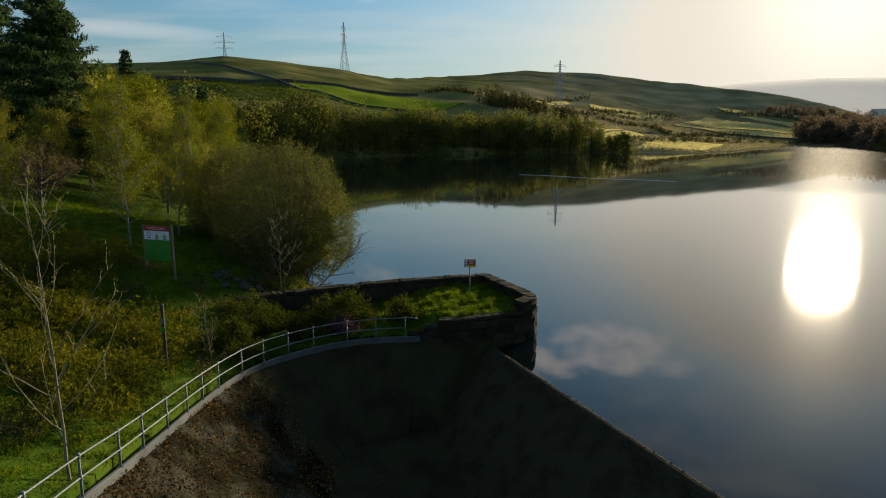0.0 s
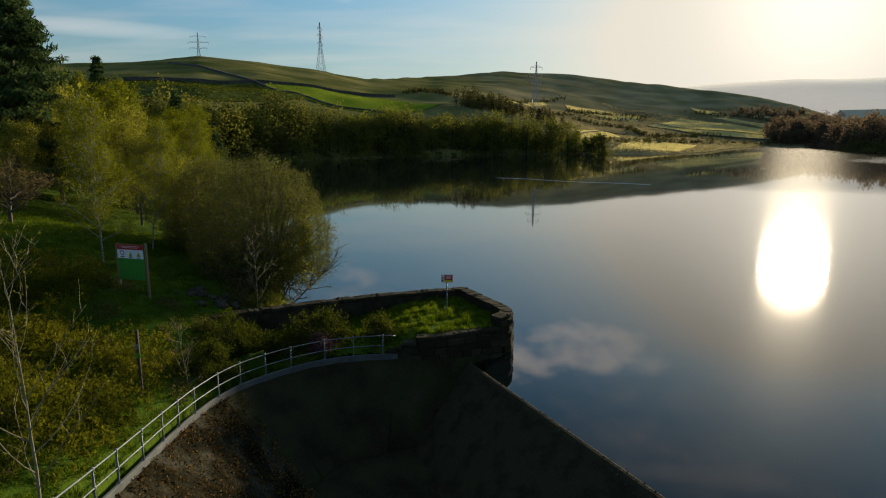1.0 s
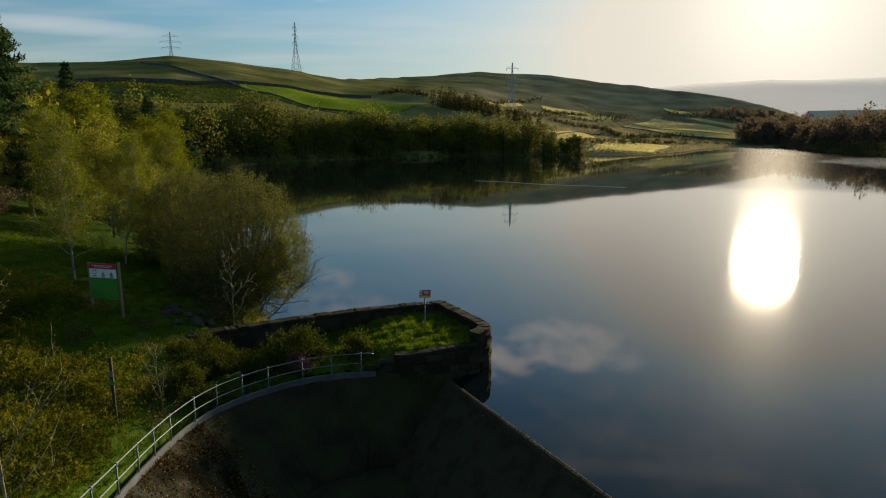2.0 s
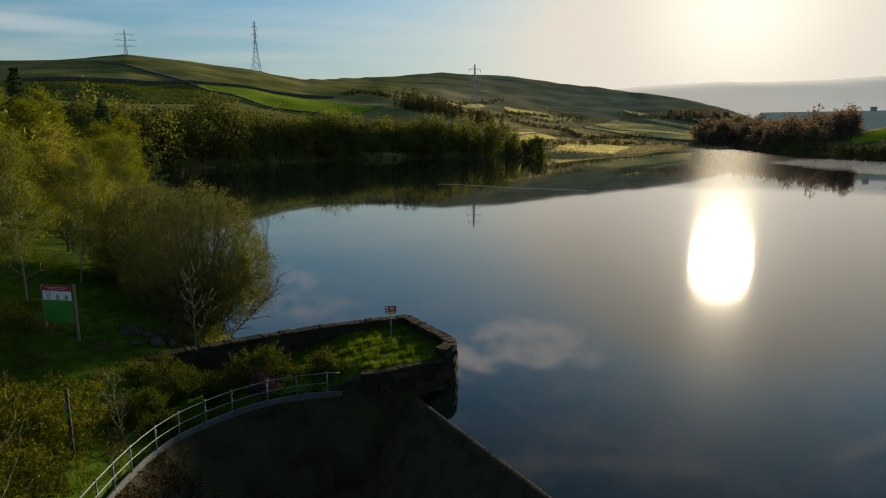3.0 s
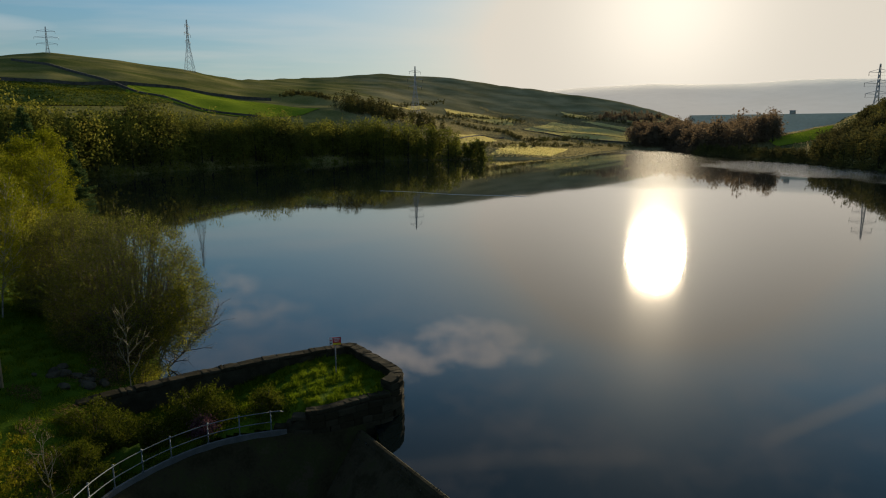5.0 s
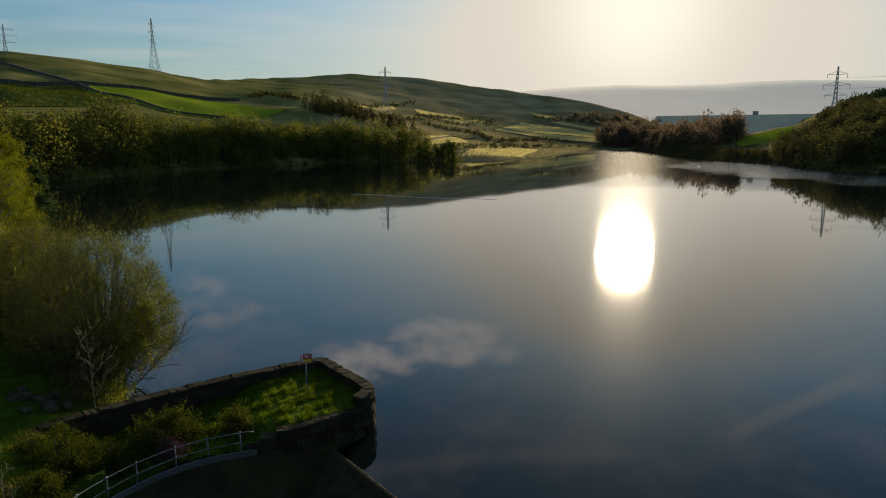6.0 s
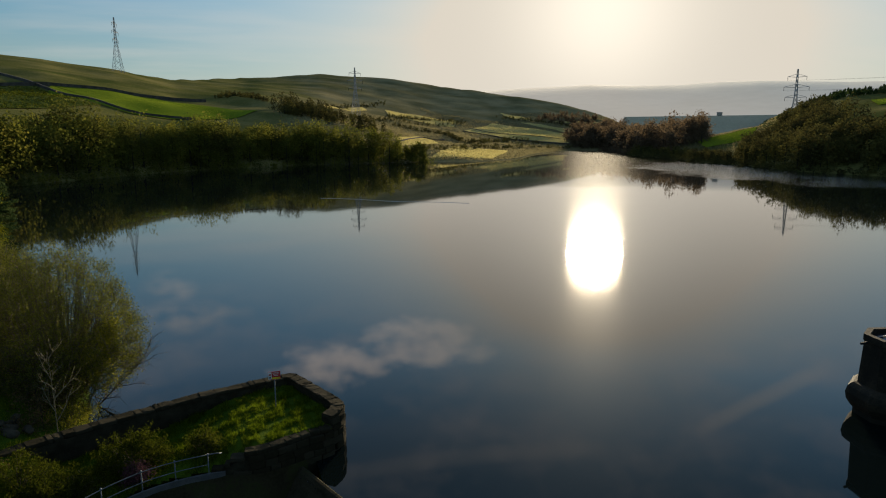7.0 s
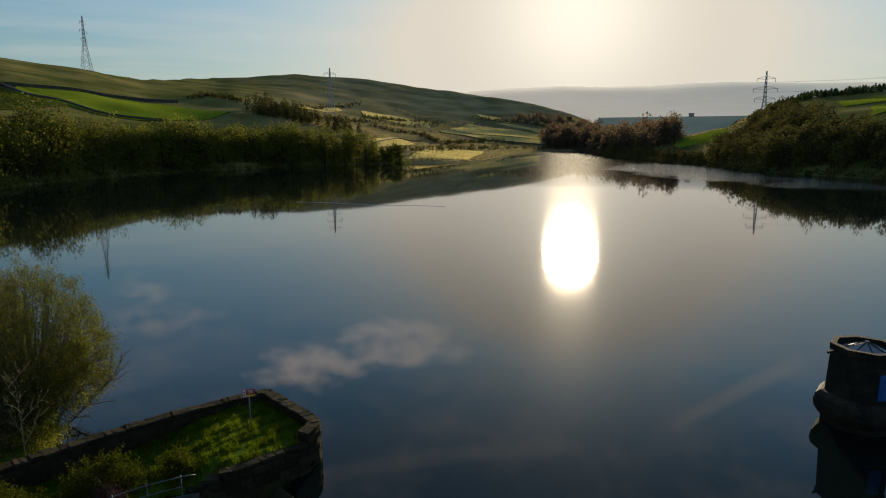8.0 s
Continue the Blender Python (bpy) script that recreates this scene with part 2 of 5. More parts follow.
M_STONE = surface("weathered_stone", [(0.2, (0.0221, 0.01955, 0.01105)), (0.5, (0.0289, 0.0255, 0.0153)), (0.8, (0.0391, 0.034, 0.02125))], 0.95, 0.35, 9, 1.0, distance=0.06, per="object", spec=0.03)
# Tower stone, darkened for the shade on its side away from the sun.
M_DARKSTONE = surface("shade_dark_stone", [(0.25, (0.006547, 0.005808, 0.00297)), (0.5, (0.01473, 0.01162, 0.00594)), (0.75, (0.04092, 0.03049, 0.01663))], 0.85, 0.8, 10, 0.6, distance=0.03)
# Grass of the far dam, paled to paint in the haze before it.
M_HAZYGRASS = surface("haze_paled_grass", [(0.3, (0.46, 0.40, 0.27)), (0.7, (0.60, 0.53, 0.36))], 1.0, 40, 0.3, 0.2, distance=0.3, spec=0.0)
M_MORTAR = surface("old_mortar", [(0.3, (0.02, 0.018, 0.011)), (0.7, (0.04, 0.036, 0.023))], 0.95, 0.5, 18, 0.5, spec=0.03)
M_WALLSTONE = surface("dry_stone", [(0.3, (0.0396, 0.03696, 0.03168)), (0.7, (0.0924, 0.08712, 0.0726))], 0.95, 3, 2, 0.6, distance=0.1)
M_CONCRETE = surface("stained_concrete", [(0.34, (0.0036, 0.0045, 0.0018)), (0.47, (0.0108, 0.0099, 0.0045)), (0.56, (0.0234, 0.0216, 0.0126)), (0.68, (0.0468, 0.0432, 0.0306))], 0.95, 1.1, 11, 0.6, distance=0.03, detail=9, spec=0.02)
M_KERB = surface("pale_kerb_concrete", [(0.3, (0.0504, 0.0567, 0.0567)), (0.7, (0.0966, 0.105, 0.105))], 0.8, 0.9, 22, 0.3, distance=0.01)
# Mossy masonry whose dark colour holds the spillway's deep shade.
M_SHADED = surface("shade_dark_masonry", [(0.35, (0.020, 0.018, 0.009)), (0.52, (0.032, 0.028, 0.015)), (0.62, (0.030, 0.034, 0.012)), (0.75, (0.044, 0.037, 0.022))], 0.95, 1.5, 9, 0.8, distance=0.05, spec=0.02)
M_WEIR = surface("wet_weir_stone", [(0.35, (0.026, 0.023, 0.012)), (0.55, (0.042, 0.036, 0.021)), (0.7, (0.034, 0.036, 0.015))], 0.9, 0.8, 9, 0.8, distance=0.04, spec=0.03)
M_STEEL = plain("galvanised_steel", (0.10, 0.12, 0.125), 0.55, 0.35)
M_PYLON = plain("grey_lattice_steel", (0.34, 0.35, 0.36), 0.6, 0.2)
M_TIMBER = surface("sawn_timber", [(0.25, (0.128, 0.092, 0.048)), (0.75, (0.264, 0.2, 0.112))], 0.8, 0.5, 30, 0.5, stretch=(6, 6, 0.6), distance=0.006)
M_OLD_TIMBER = surface("grey_old_timber", [(0.25, (0.03, 0.024, 0.0168)), (0.75, (0.078, 0.063, 0.045))], 0.9, 0.4, 30, 0.6, stretch=(6, 6, 0.6), distance=0.008)
M_BOULDER = surface("lichened_boulder", [(0.25, (0.02246, 0.02106, 0.01451)), (0.75, (0.07114, 0.06318, 0.04352))], 0.95, 0.5, 9, 0.8, distance=0.04, spec=0.05)
M_BARK = surface("brown_bark", [(0.25, (0.042, 0.033, 0.021)), (0.75, (0.1275, 0.102, 0.072))], 0.9, 0.3, 25, 0.7, stretch=(4, 4, 0.8), distance=0.012)
M_PALE_BARK = surface("pale_grey_bark", [(0.25, (0.108, 0.0972, 0.054)), (0.6, (0.203, 0.182, 0.115)), (0.8, (0.311, 0.284, 0.203))], 0.8, 0.3, 18, 0.5, distance=0.006, spec=0.1)
M_BIRCH = surface("birch_bark", [(0.25, (0.03, 0.0275, 0.025)), (0.45, (0.18, 0.17, 0.15)), (0.8, (0.275, 0.265, 0.24))], 0.75, 0.25, 9, 0.4, stretch=(1, 1, 3), distance=0.006)
M_LEAF_BIRCH = foliage("young_birch_leaves", [(0.2, (0.08151, 0.0969, 0.005194)), (0.5, (0.1377, 0.1496, 0.009095)), (0.85, (0.2133, 0.2142, 0.01623))])
M_LEAF_WILLOW = foliage("willow_leaves", [(0.2, (0.06105, 0.06926, 0.01175)), (0.5, (0.1102, 0.1206, 0.02122)), (0.85, (0.1882, 0.1903, 0.03515))])
M_LEAF_OLIVE = foliage("olive_leaves", [(0.2, (0.108, 0.121, 0.0128)), (0.5, (0.191, 0.191, 0.0217)), (0.85, (0.319, 0.294, 0.0382))], 0.55)
M_LEAF_BROWN = foliage("budding_brown_twigs", [(0.2, (0.058, 0.044, 0.021)), (0.5, (0.111, 0.081, 0.036)), (0.85, (0.156, 0.130, 0.052))])
M_LEAF_WOOD = foliage("far_wood_leaves", [(0.25, (0.0663, 0.06375, 0.0221)), (0.45, (0.102, 0.108, 0.0221)), (0.62, (0.1658, 0.17, 0.0272)), (0.8, (0.2465, 0.2125, 0.03825))], 0.42, patch=0.07, single=0.2)
M_LEAF_DUSK = foliage("dark_budding_wood", [(0.25, (0.05, 0.045, 0.02)), (0.5, (0.085, 0.078, 0.026)), (0.8, (0.15, 0.135, 0.034))], 0.25, patch=0.07, single=0.2)
M_VALLEY_LEAF = foliage("brown_budding_wood", [(0.25, (0.0992, 0.07012, 0.04216)), (0.75, (0.1637, 0.1185, 0.07192))], 0.5, patch=0.07, single=0.25)
M_TUSSOCK = foliage("moor_tussocks", [(0.15, (0.1436, 0.1283, 0.06156)), (0.9, (0.2565, 0.2206, 0.1129))], 0.5)
M_MEADOW = foliage("meadow_blades", [(0.15, (0.1275, 0.1785, 0.017)), (0.9, (0.204, 0.2465, 0.02975))], 0.5)
M_STRAW = foliage("dry_hay_grass", [(0.15, (0.4154, 0.356, 0.1286)), (0.9, (0.5934, 0.5143, 0.2176))], 0.5)
M_DARKBARK = plain("dark_wet_bark", (0.025, 0.022, 0.015), 0.9)
M_NEEDLE = foliage("conifer_needles", [(0.2, (0.0317, 0.0576, 0.0202)), (0.5, (0.0605, 0.0979, 0.0317)), (0.85, (0.108, 0.151, 0.0504))], 0.25)
M_BROOM = foliage("broom_shoots", [(0.2, (0.0236, 0.0341, 0.00367)), (0.5, (0.0473, 0.0604, 0.0063)), (0.85, (0.084, 0.0892, 0.0105))])
M_GORSE = foliage("gorse_shoots", [(0.2, (0.0207, 0.02875, 0.00345)), (0.42, (0.069, 0.0759, 0.0069)), (0.62, (0.1323, 0.1288, 0.01035)), (0.9, (0.2415, 0.2012, 0.0138))], 0.4, patch=0.5, single=0.3)
M_PURPLE = foliage("dull_purple_leaves", [(0.2, (0.05, 0.025, 0.03)), (0.85, (0.14, 0.07, 0.08))])
M_BLADE = foliage("grass_blades", [(0.15, (0.03243, 0.05251, 0.002783)), (0.5, (0.07931, 0.1263, 0.005578)), (0.9, (0.1516, 0.1819, 0.01391))], 0.55)
M_RED = plain("faded_red_paint", (0.42, 0.025, 0.03), 0.45)
M_WHITE = plain("white_sign_paint", (0.72, 0.72, 0.70), 0.45, vary=0.08)
M_GREEN = plain("green_sign_paint", (0.05, 0.22, 0.03), 0.4, vary=0.12)
M_YELLOW = plain("yellow_sign_paint", (0.65, 0.48, 0.03), 0.45)
M_BLACK = plain("black_sign_paint", (0.02, 0.02, 0.02), 0.5)
M_BLUE = plain("blue_door_paint", (0.012, 0.09, 0.28), 0.4)
M_PALESTONE = plain("pale_ashlar", (0.34, 0.32, 0.28), 0.9)
M_LEAD = plain("grey_lead_sheet", (0.20, 0.21, 0.23), 0.35, 0.6)
M_IRON = plain("dark_cast_iron", (0.03, 0.03, 0.032), 0.6, 0.5)
M_FARHILL = surface("distant_moor_haze", [(0.3, (0.16, 0.17, 0.16)), (0.7, (0.24, 0.24, 0.22))], 1.0, 260, 0.02, 0.2, distance=3)
# Haze is painted as emission, warm towards the sun and bluish away from it.
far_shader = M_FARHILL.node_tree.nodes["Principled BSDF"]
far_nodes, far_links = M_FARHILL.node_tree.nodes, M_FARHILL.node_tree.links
far_x, far_map, haze_glow = far_nodes.new("ShaderNodeSeparateXYZ"), far_nodes.new("ShaderNodeMapRange"), far_nodes.new("ShaderNodeMix")
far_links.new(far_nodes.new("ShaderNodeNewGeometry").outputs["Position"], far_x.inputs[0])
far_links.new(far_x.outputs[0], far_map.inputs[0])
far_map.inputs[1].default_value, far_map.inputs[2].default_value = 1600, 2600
haze_glow.data_type = "RGBA"
haze_glow.inputs[6].default_value, haze_glow.inputs[7].default_value = (0.42, 0.395, 0.345, 1), (0.26, 0.285, 0.28, 1)
far_links.new(far_map.outputs[0], haze_glow.inputs[0])
far_links.new(haze_glow.outputs[2], far_shader.inputs["Emission Color"])
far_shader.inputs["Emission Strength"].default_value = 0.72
M_LITTER = foliage("fallen_leaves", [(0.1, (0.02816, 0.01792, 0.006384)), (0.5, (0.09584, 0.05104, 0.01277)), (0.9, (0.2176, 0.1341, 0.04464))], 0.15)
M_FILM = plain("running_water_film", (0.02, 0.02, 0.02), 0.08)
M_FOAM = plain("pale_ripple", (0.55, 0.55, 0.52), 0.4)

# the lake: dark clear water with a faint ripple
M_WATER = bpy.data.materials.new("lake_water")
M_WATER.use_nodes = True
n, l = M_WATER.node_tree.nodes, M_WATER.node_tree.links
b = n["Principled BSDF"]
b.inputs["Base Color"].default_value = (0.003, 0.006, 0.006, 1)
b.inputs["Roughness"].default_value = 0.032
b.inputs["IOR"].default_value = 1.42
g = n.new("ShaderNodeNewGeometry")
w1, w2 = n.new("ShaderNodeTexNoise"), n.new("ShaderNodeTexNoise")
w1.inputs["Scale"].default_value, w2.inputs["Scale"].default_value = 0.16, 1.4
w1.inputs["Detail"].default_value = 2
for w in (w1, w2):
    l.new(g.outputs["Position"], w.inputs["Vector"])
wsum = n.new("ShaderNodeMath")
wsum.operation = "MULTIPLY_ADD"
l.new(w2.outputs[0], wsum.inputs[0])
wsum.inputs[1].default_value = 0.12
l.new(w1.outputs[0], wsum.inputs[2])
wb = n.new("ShaderNodeBump")
wb.inputs["Strength"].default_value, wb.inputs["Distance"].default_value = 0.14, 0.02
l.new(wsum.outputs[0], wb.inputs["Height"])
# a breath of wind ruffles the water along the wooded shore
where = n.new("ShaderNodeSeparateXYZ")
l.new(g.outputs["Position"], where.inputs[0])
drift = n.new("ShaderNodeTexNoise")
drift.inputs["Scale"].default_value, drift.inputs["Detail"].default_value = 0.022, 3
l.new(g.outputs["Position"], drift.inputs["Vector"])


def water_math(op, a, c):
    m = n.new("ShaderNodeMath")
    m.operation = op
    for i, v in enumerate((a, c)):
        if isinstance(v, (int, float)):
            m.inputs[i].default_value = v
        else:
            l.new(v, m.inputs[i])
    return m.outputs[0]


in_from_shore = water_math("SUBTRACT", where.outputs[0], water_math("MULTIPLY", water_math("MAXIMUM", water_math("SUBTRACT", where.outputs[1], 215), 0.0), 0.31))
in_from_shore = water_math("ADD", in_from_shore, water_math("MULTIPLY", water_math("SUBTRACT", drift.outputs[0], 0.5), 60))
patch = n.new("ShaderNodeMapRange")
for i, v in enumerate((166, 192, 0, 1)):
    patch.inputs[i + 1].default_value = v
l.new(in_from_shore, patch.inputs[0])
bay = n.new("ShaderNodeMapRange")
for i, v in enumerate((262, 318, 1, 0)):
    bay.inputs[i + 1].default_value = v
l.new(where.outputs[1], bay.inputs[0])
breeze = water_math("MULTIPLY", patch.outputs[0], bay.outputs[0])
chop = n.new("ShaderNodeTexNoise")
chop.inputs["Scale"].default_value, chop.inputs["Detail"].default_value = 0.7, 3
l.new(g.outputs["Position"], chop.inputs["Vector"])
ruffle = n.new("ShaderNodeBump")
ruffle.inputs["Distance"].default_value = 0.42
l.new(breeze, ruffle.inputs["Strength"])
l.new(chop.outputs[0], ruffle.inputs["Height"])
l.new(wb.outputs[0], ruffle.inputs["Normal"])
l.new(ruffle.outputs[0], b.inputs["Normal"])
b.inputs["Coat Weight"].default_value, b.inputs["Coat Roughness"].default_value = 0.004, 0.3


# ---- lie of the land: heights in metres over the lake's surface ----
LAKE = np.array([(3.1, 27.0), (2.9, 35.8), (-8.3, 32.4), (-8.5, 36.8), (-9.6, 43), (-16, 62), (-36, 100), (-62, 160), (-78, 215), (-62, 252),
                 (-30, 305), (30, 346), (104, 358), (130, 342), (168, 368), (235, 470), (325, 570), (345, 540), (276, 400),
                 (266, 351), (244, 297), (237, 250), (222, 207), (224, 157), (214, 80), (190, 0), (60, -6), (16.5, -4.3)])
KERB = np.array([(-6.6, 2.0, 4.2), (-7.0, 8.0, 3.2), (-7.45, 11.8, 2.5), (-7.75, 14.0, 1.98), (-7.9, 16.2, 1.62), (-8.1, 18.6, 1.22),
                 (-8.15, 20.8, 0.92), (-7.95, 22.6, 0.8), (-7.4, 24.3, 0.72), (-6.65, 25.5, 0.64), (-5.7, 26.75, 0.55),
                 (-4.5, 27.75, 0.5), (-3.2, 28.3, 0.46), (-2.0, 28.5, 0.45), (-1.1, 28.5, 0.45)])
CHUTE = np.array([(x, y) for x, y, z in KERB] + [(0.1, 28.1), (2.75, 29.3), (3.1, 27.0), (7.85, 16.0), (16.5, -4.3), (-6.0, -4.3)])
PIER = np.array([(-9.3, 31.9), (-2.8, 35.2), (2.6, 36.4), (4.8, 31.4), (3.9, 29.6), (1.4, 28.6), (-1.2, 28.4), (-4.5, 28.1), (-6.5, 26.2), (-8.2, 27.5)])
AZ = [-180, -100, -60, -28, -18.6, -13.8, -9.1, -4.7, 0.8, 7.2, 13.5, 16.8, 21.3, 25.5, 28.3, 31.8, 34, 42, 44, 46, 48, 50, 54, 70, 110, 180]
RIDGE_EL = [2, 4, 6.0, 5.3, 6.35, 6.1, 5.5, 4.85, 5.0, 5.5, 5.1, 4.6, 4.0, 3.35, 2.9, 1.9, 0.9, 0.9, 1.2, 2.0, 2.85, 3.25, 3.55, 4.2, 3, 2]
RIDGE_D = [700, 700, 760, 850, 800, 800, 800, 860, 1150, 1200, 1200, 1200, 1150, 1100, 1100, 1050, 1000, 900, 840, 720, 700, 680, 680, 680, 700, 700]


# the bank climbs westwards from the kerb and, beyond it, from the shore
BANK = np.array([tuple(p) for p in KERB[:8]] + [(-8.5, 27, 0.95), (-9.2, 32, 1.45), (-10.5, 40, 1.6), (-16, 58, 1.6), (-36, 98, 1.5)])


def edge_distance(x, y, poly):
    """Distance to a closed outline, negative inside it."""
    best, inside = np.full(x.shape, 1e9), np.zeros(x.shape, bool)
    for (ax, ay), (bx, by) in zip(poly, np.roll(poly, -1, 0)):
        dx, dy = bx - ax, by - ay
        u = np.clip(((x - ax) * dx + (y - ay) * dy) / (dx * dx + dy * dy), 0, 1)
        best = np.minimum(best, np.hypot(x - ax - u * dx, y - ay - u * dy))
        if abs(dy) > 1e-9:
            inside ^= ((ay > y) != (by > y)) & (x < ax + (y - ay) / dy * dx)
    return np.where(inside, -best, best)


def kerb_place(x, y, line=KERB):
    """Distance from the kerb line and its height at the nearest point."""
    best, height = np.full(x.shape, 1e9), np.zeros(x.shape)
    for (ax, ay, az), (bx, by, bz) in zip(line[:-1], line[1:]):
        dx, dy = bx - ax, by - ay
        u = np.clip(((x - ax) * dx + (y - ay) * dy) / (dx * dx + dy * dy), 0, 1)
        d = np.hypot(x - ax - u * dx, y - ay - u * dy)
        height = np.where(d < best, az + u * (bz - az), height)
        best = np.minimum(best, d)
    return best, height


def smooth(a, b, v):
    u = np.clip((v - a) / (b - a), 0, 1)
    return u * u * (3 - 2 * u)


def ripple(x, y, size, seed):
    """Soft, uneven swell between about -1 and 1."""
    r = np.random.RandomState(seed)
    total = np.zeros(x.shape)
    for k in range(7):
        a, p, s = r.uniform(0, 6.28), r.uniform(0, 6.28), size * r.uniform(0.6, 1.7)
        total = total + np.sin((x * np.cos(a) + y * np.sin(a)) * 6.28 / s + p)
    return total / 4


def height(x, y):
    x, y = np.asarray(x, float), np.asarray(y, float)
    d = edge_distance(x, y, LAKE)
    dist, az = np.hypot(x, y), np.degrees(np.arctan2(x, y))
    rd = np.interp(az, AZ, RIDGE_D)
    rz = 11 + rd * np.tan(np.radians(np.interp(az, AZ, RIDGE_EL)))
    s = np.clip(d / np.maximum(d + rd - dist, 1.0), 0, 1)
    s = np.where(dist > rd, 1.0, s)
    bend = np.interp(az, [-180, 2, 12, 30, 40, 48, 60, 180], [0.72, 0.72, 1.0, 1.35, 1.2, 0.65, 0.65, 0.7])
    far = rz * s ** bend + np.minimum(d, 60) / 60 * 1.2 * ripple(x, y, 90, 3)
    ledge = np.interp(az, [-180, -60, -25, 0, 8, 42, 48, 70, 180], [0, 0.3, 0.45, 0.5, 0.3, 0.3, 0.5, 0.3, 0]) * (1 - 0.75 * smooth(32, 60, far))
    tread = np.interp(az, [-30, 0, 10, 40], [15.0, 13.0, 8.0, 8.0])
    phase = 2 * np.pi * far / tread + 0.9 * ripple(x, y, 160, 23)
    far = far - tread / 6.283 * ledge * np.sin(phase) * smooth(0, 12, far)
    far = far - np.maximum(dist - rd, 0) * 0.06 * smooth(0, 120, dist - rd)
    far = far + 12 * np.exp(-((x - 398) ** 2 + (y - 425) ** 2) / 2 / 42 ** 2)
    kd, kz = kerb_place(x, y, BANK)
    bank = kz + 0.2 * np.minimum(kd, 1.2) + 0.27 * np.minimum(kd, 40) + 0.1 * np.maximum(kd - 40, 0) + 0.22 * ripple(x, y, 7, 5) * np.minimum(kd / 3, 1)
    bank = np.minimum(bank, 0.15 + 0.62 * np.maximum(d, 0) ** 0.8 + 0.6)
    near = smooth(95, 45, dist)
    z = far * (1 - near) + bank * near
    z = np.where(d < 0, np.maximum(-7.0, 0.35 * d), np.maximum(z, 0.05 * np.minimum(d, 4)))
    inside = edge_distance(x, y, PIER)
    z = np.where(inside < 0, np.minimum(z, 0.25), z)
    c = edge_distance(x, y, CHUTE)
    z = np.where(c < 0.35, np.minimum(z, -9.0), z)
    return np.where((y < 1.5) & (x > -7.5) & (x < 200) & (d > 0), -9.0, z)


# ---- building helpers ----
def mesh_of(name, verts, faces, soft=False):
    me = bpy.data.meshes.new(name)
    me.from_pydata([tuple(v) for v in np.asarray(verts, float).tolist()], [], [tuple(f) for f in (faces.tolist() if isinstance(faces, np.ndarray) else faces)])
    if soft:
        me.polygons.foreach_set("use_smooth", [True] * len(me.polygons))
    me.update()
    return me


def thing(name, label, category, at=(0, 0, 0), group="", kind="", turn=0):
    ob = new(name)
    ob.empty_display_size = 0.2
    ob.matrix_world = pose(*at, 0, 0, turn)
    return tagged(ob, label, category, group, kind)


def part(name, source, material, parent, label="", at=None):
    """One mesh object under a thing or a part."""
    if isinstance(source, bmesh.types.BMesh):
        me = bpy.data.meshes.new(name)
        source.to_mesh(me)
        source.free()
    else:
        me = source
    if material and not me.materials:
        me.materials.append(material)
    ob = new(name, me)
    ob.parent = parent
    if at is not None:
        ob.matrix_basis = at
    return tagged(ob, label)


def lone(name, source, material, label, category, kind="", at=None, group=""):
    ob = part(name, source, material, None)
    if at is not None:
        ob.matrix_basis = at
    return tagged(ob, label, category, group, kind)


def box(sx, sy, sz, bevel=0.0, at=(0, 0, 0)):
    """A block standing on z=0 of its place."""
    bm = bmesh.new()
    bmesh.ops.create_cube(bm, size=1)
    bmesh.ops.scale(bm, vec=(sx, sy, sz), verts=bm.verts)
    bmesh.ops.translate(bm, vec=(at[0], at[1], at[2] + sz / 2), verts=bm.verts)
    if bevel:
        bmesh.ops.bevel(bm, geom=bm.edges, offset=bevel, segments=1, affect="EDGES")
    return bm


class Soup:
    """Gathers tubes and leaves for one mesh."""

    def __init__(self):
        self.v, self.f, self.n = [], [], 0

    def tube(self, pts, radii, sides=5):
        pts = np.asarray(pts, float)
        k = len(pts)
        d = np.gradient(pts, axis=0)
        d /= np.linalg.norm(d, axis=1)[:, None] + 1e-9
        ref = np.array([0.31, 0.95, 0.12]) if abs(d[0][2]) > 0.7 else np.array([0.05, 0.1, 0.99])
        u = np.cross(d, ref)
        u /= np.linalg.norm(u, axis=1)[:, None] + 1e-9
        w = np.cross(d, u)
        a = np.arange(sides) * 2 * np.pi / sides
        ring = pts[:, None, :] + np.asarray(radii, float)[:, None, None] * (np.cos(a)[None, :, None] * u[:, None, :] + np.sin(a)[None, :, None] * w[:, None, :])
        self.v.append(ring.reshape(-1, 3))
        for i in range(k - 1):
            for j in range(sides):
                p, q = self.n + i * sides + j, self.n + i * sides + (j + 1) % sides
                self.f.append((p, q, q + sides, p + sides))
        self.f.append(tuple(self.n + (k - 1) * sides + j for j in range(sides)))
        self.n += k * sides

    def cards(self, centres, size, rng, thin=0.55, up=0.0, spread=0.5):
        """Small pointed leaves at the given places, turned at random."""
        c = np.asarray(centres, float)
        m = len(c)
        u = rng.normal(size=(m, 3))
        u[:, 2] += up
        u /= np.linalg.norm(u, axis=1)[:, None]
        w = np.cross(u, rng.normal(size=(m, 3)))
        w /= np.linalg.norm(w, axis=1)[:, None]
        s = (size * rng.uniform(1 - spread, 1 + spread, m))[:, None]
        quad = np.stack([c - u * s, c + w * s * thin, c + u * s, c - w * s * thin], 1)
        self.v.append(quad.reshape(-1, 3))
        self.f += (self.n + np.arange(4 * m).reshape(m, 4)).tolist()
        self.n += 4 * m

    def mesh(self, name, soft=False):
        return mesh_of(name, np.concatenate(self.v), self.f, soft)


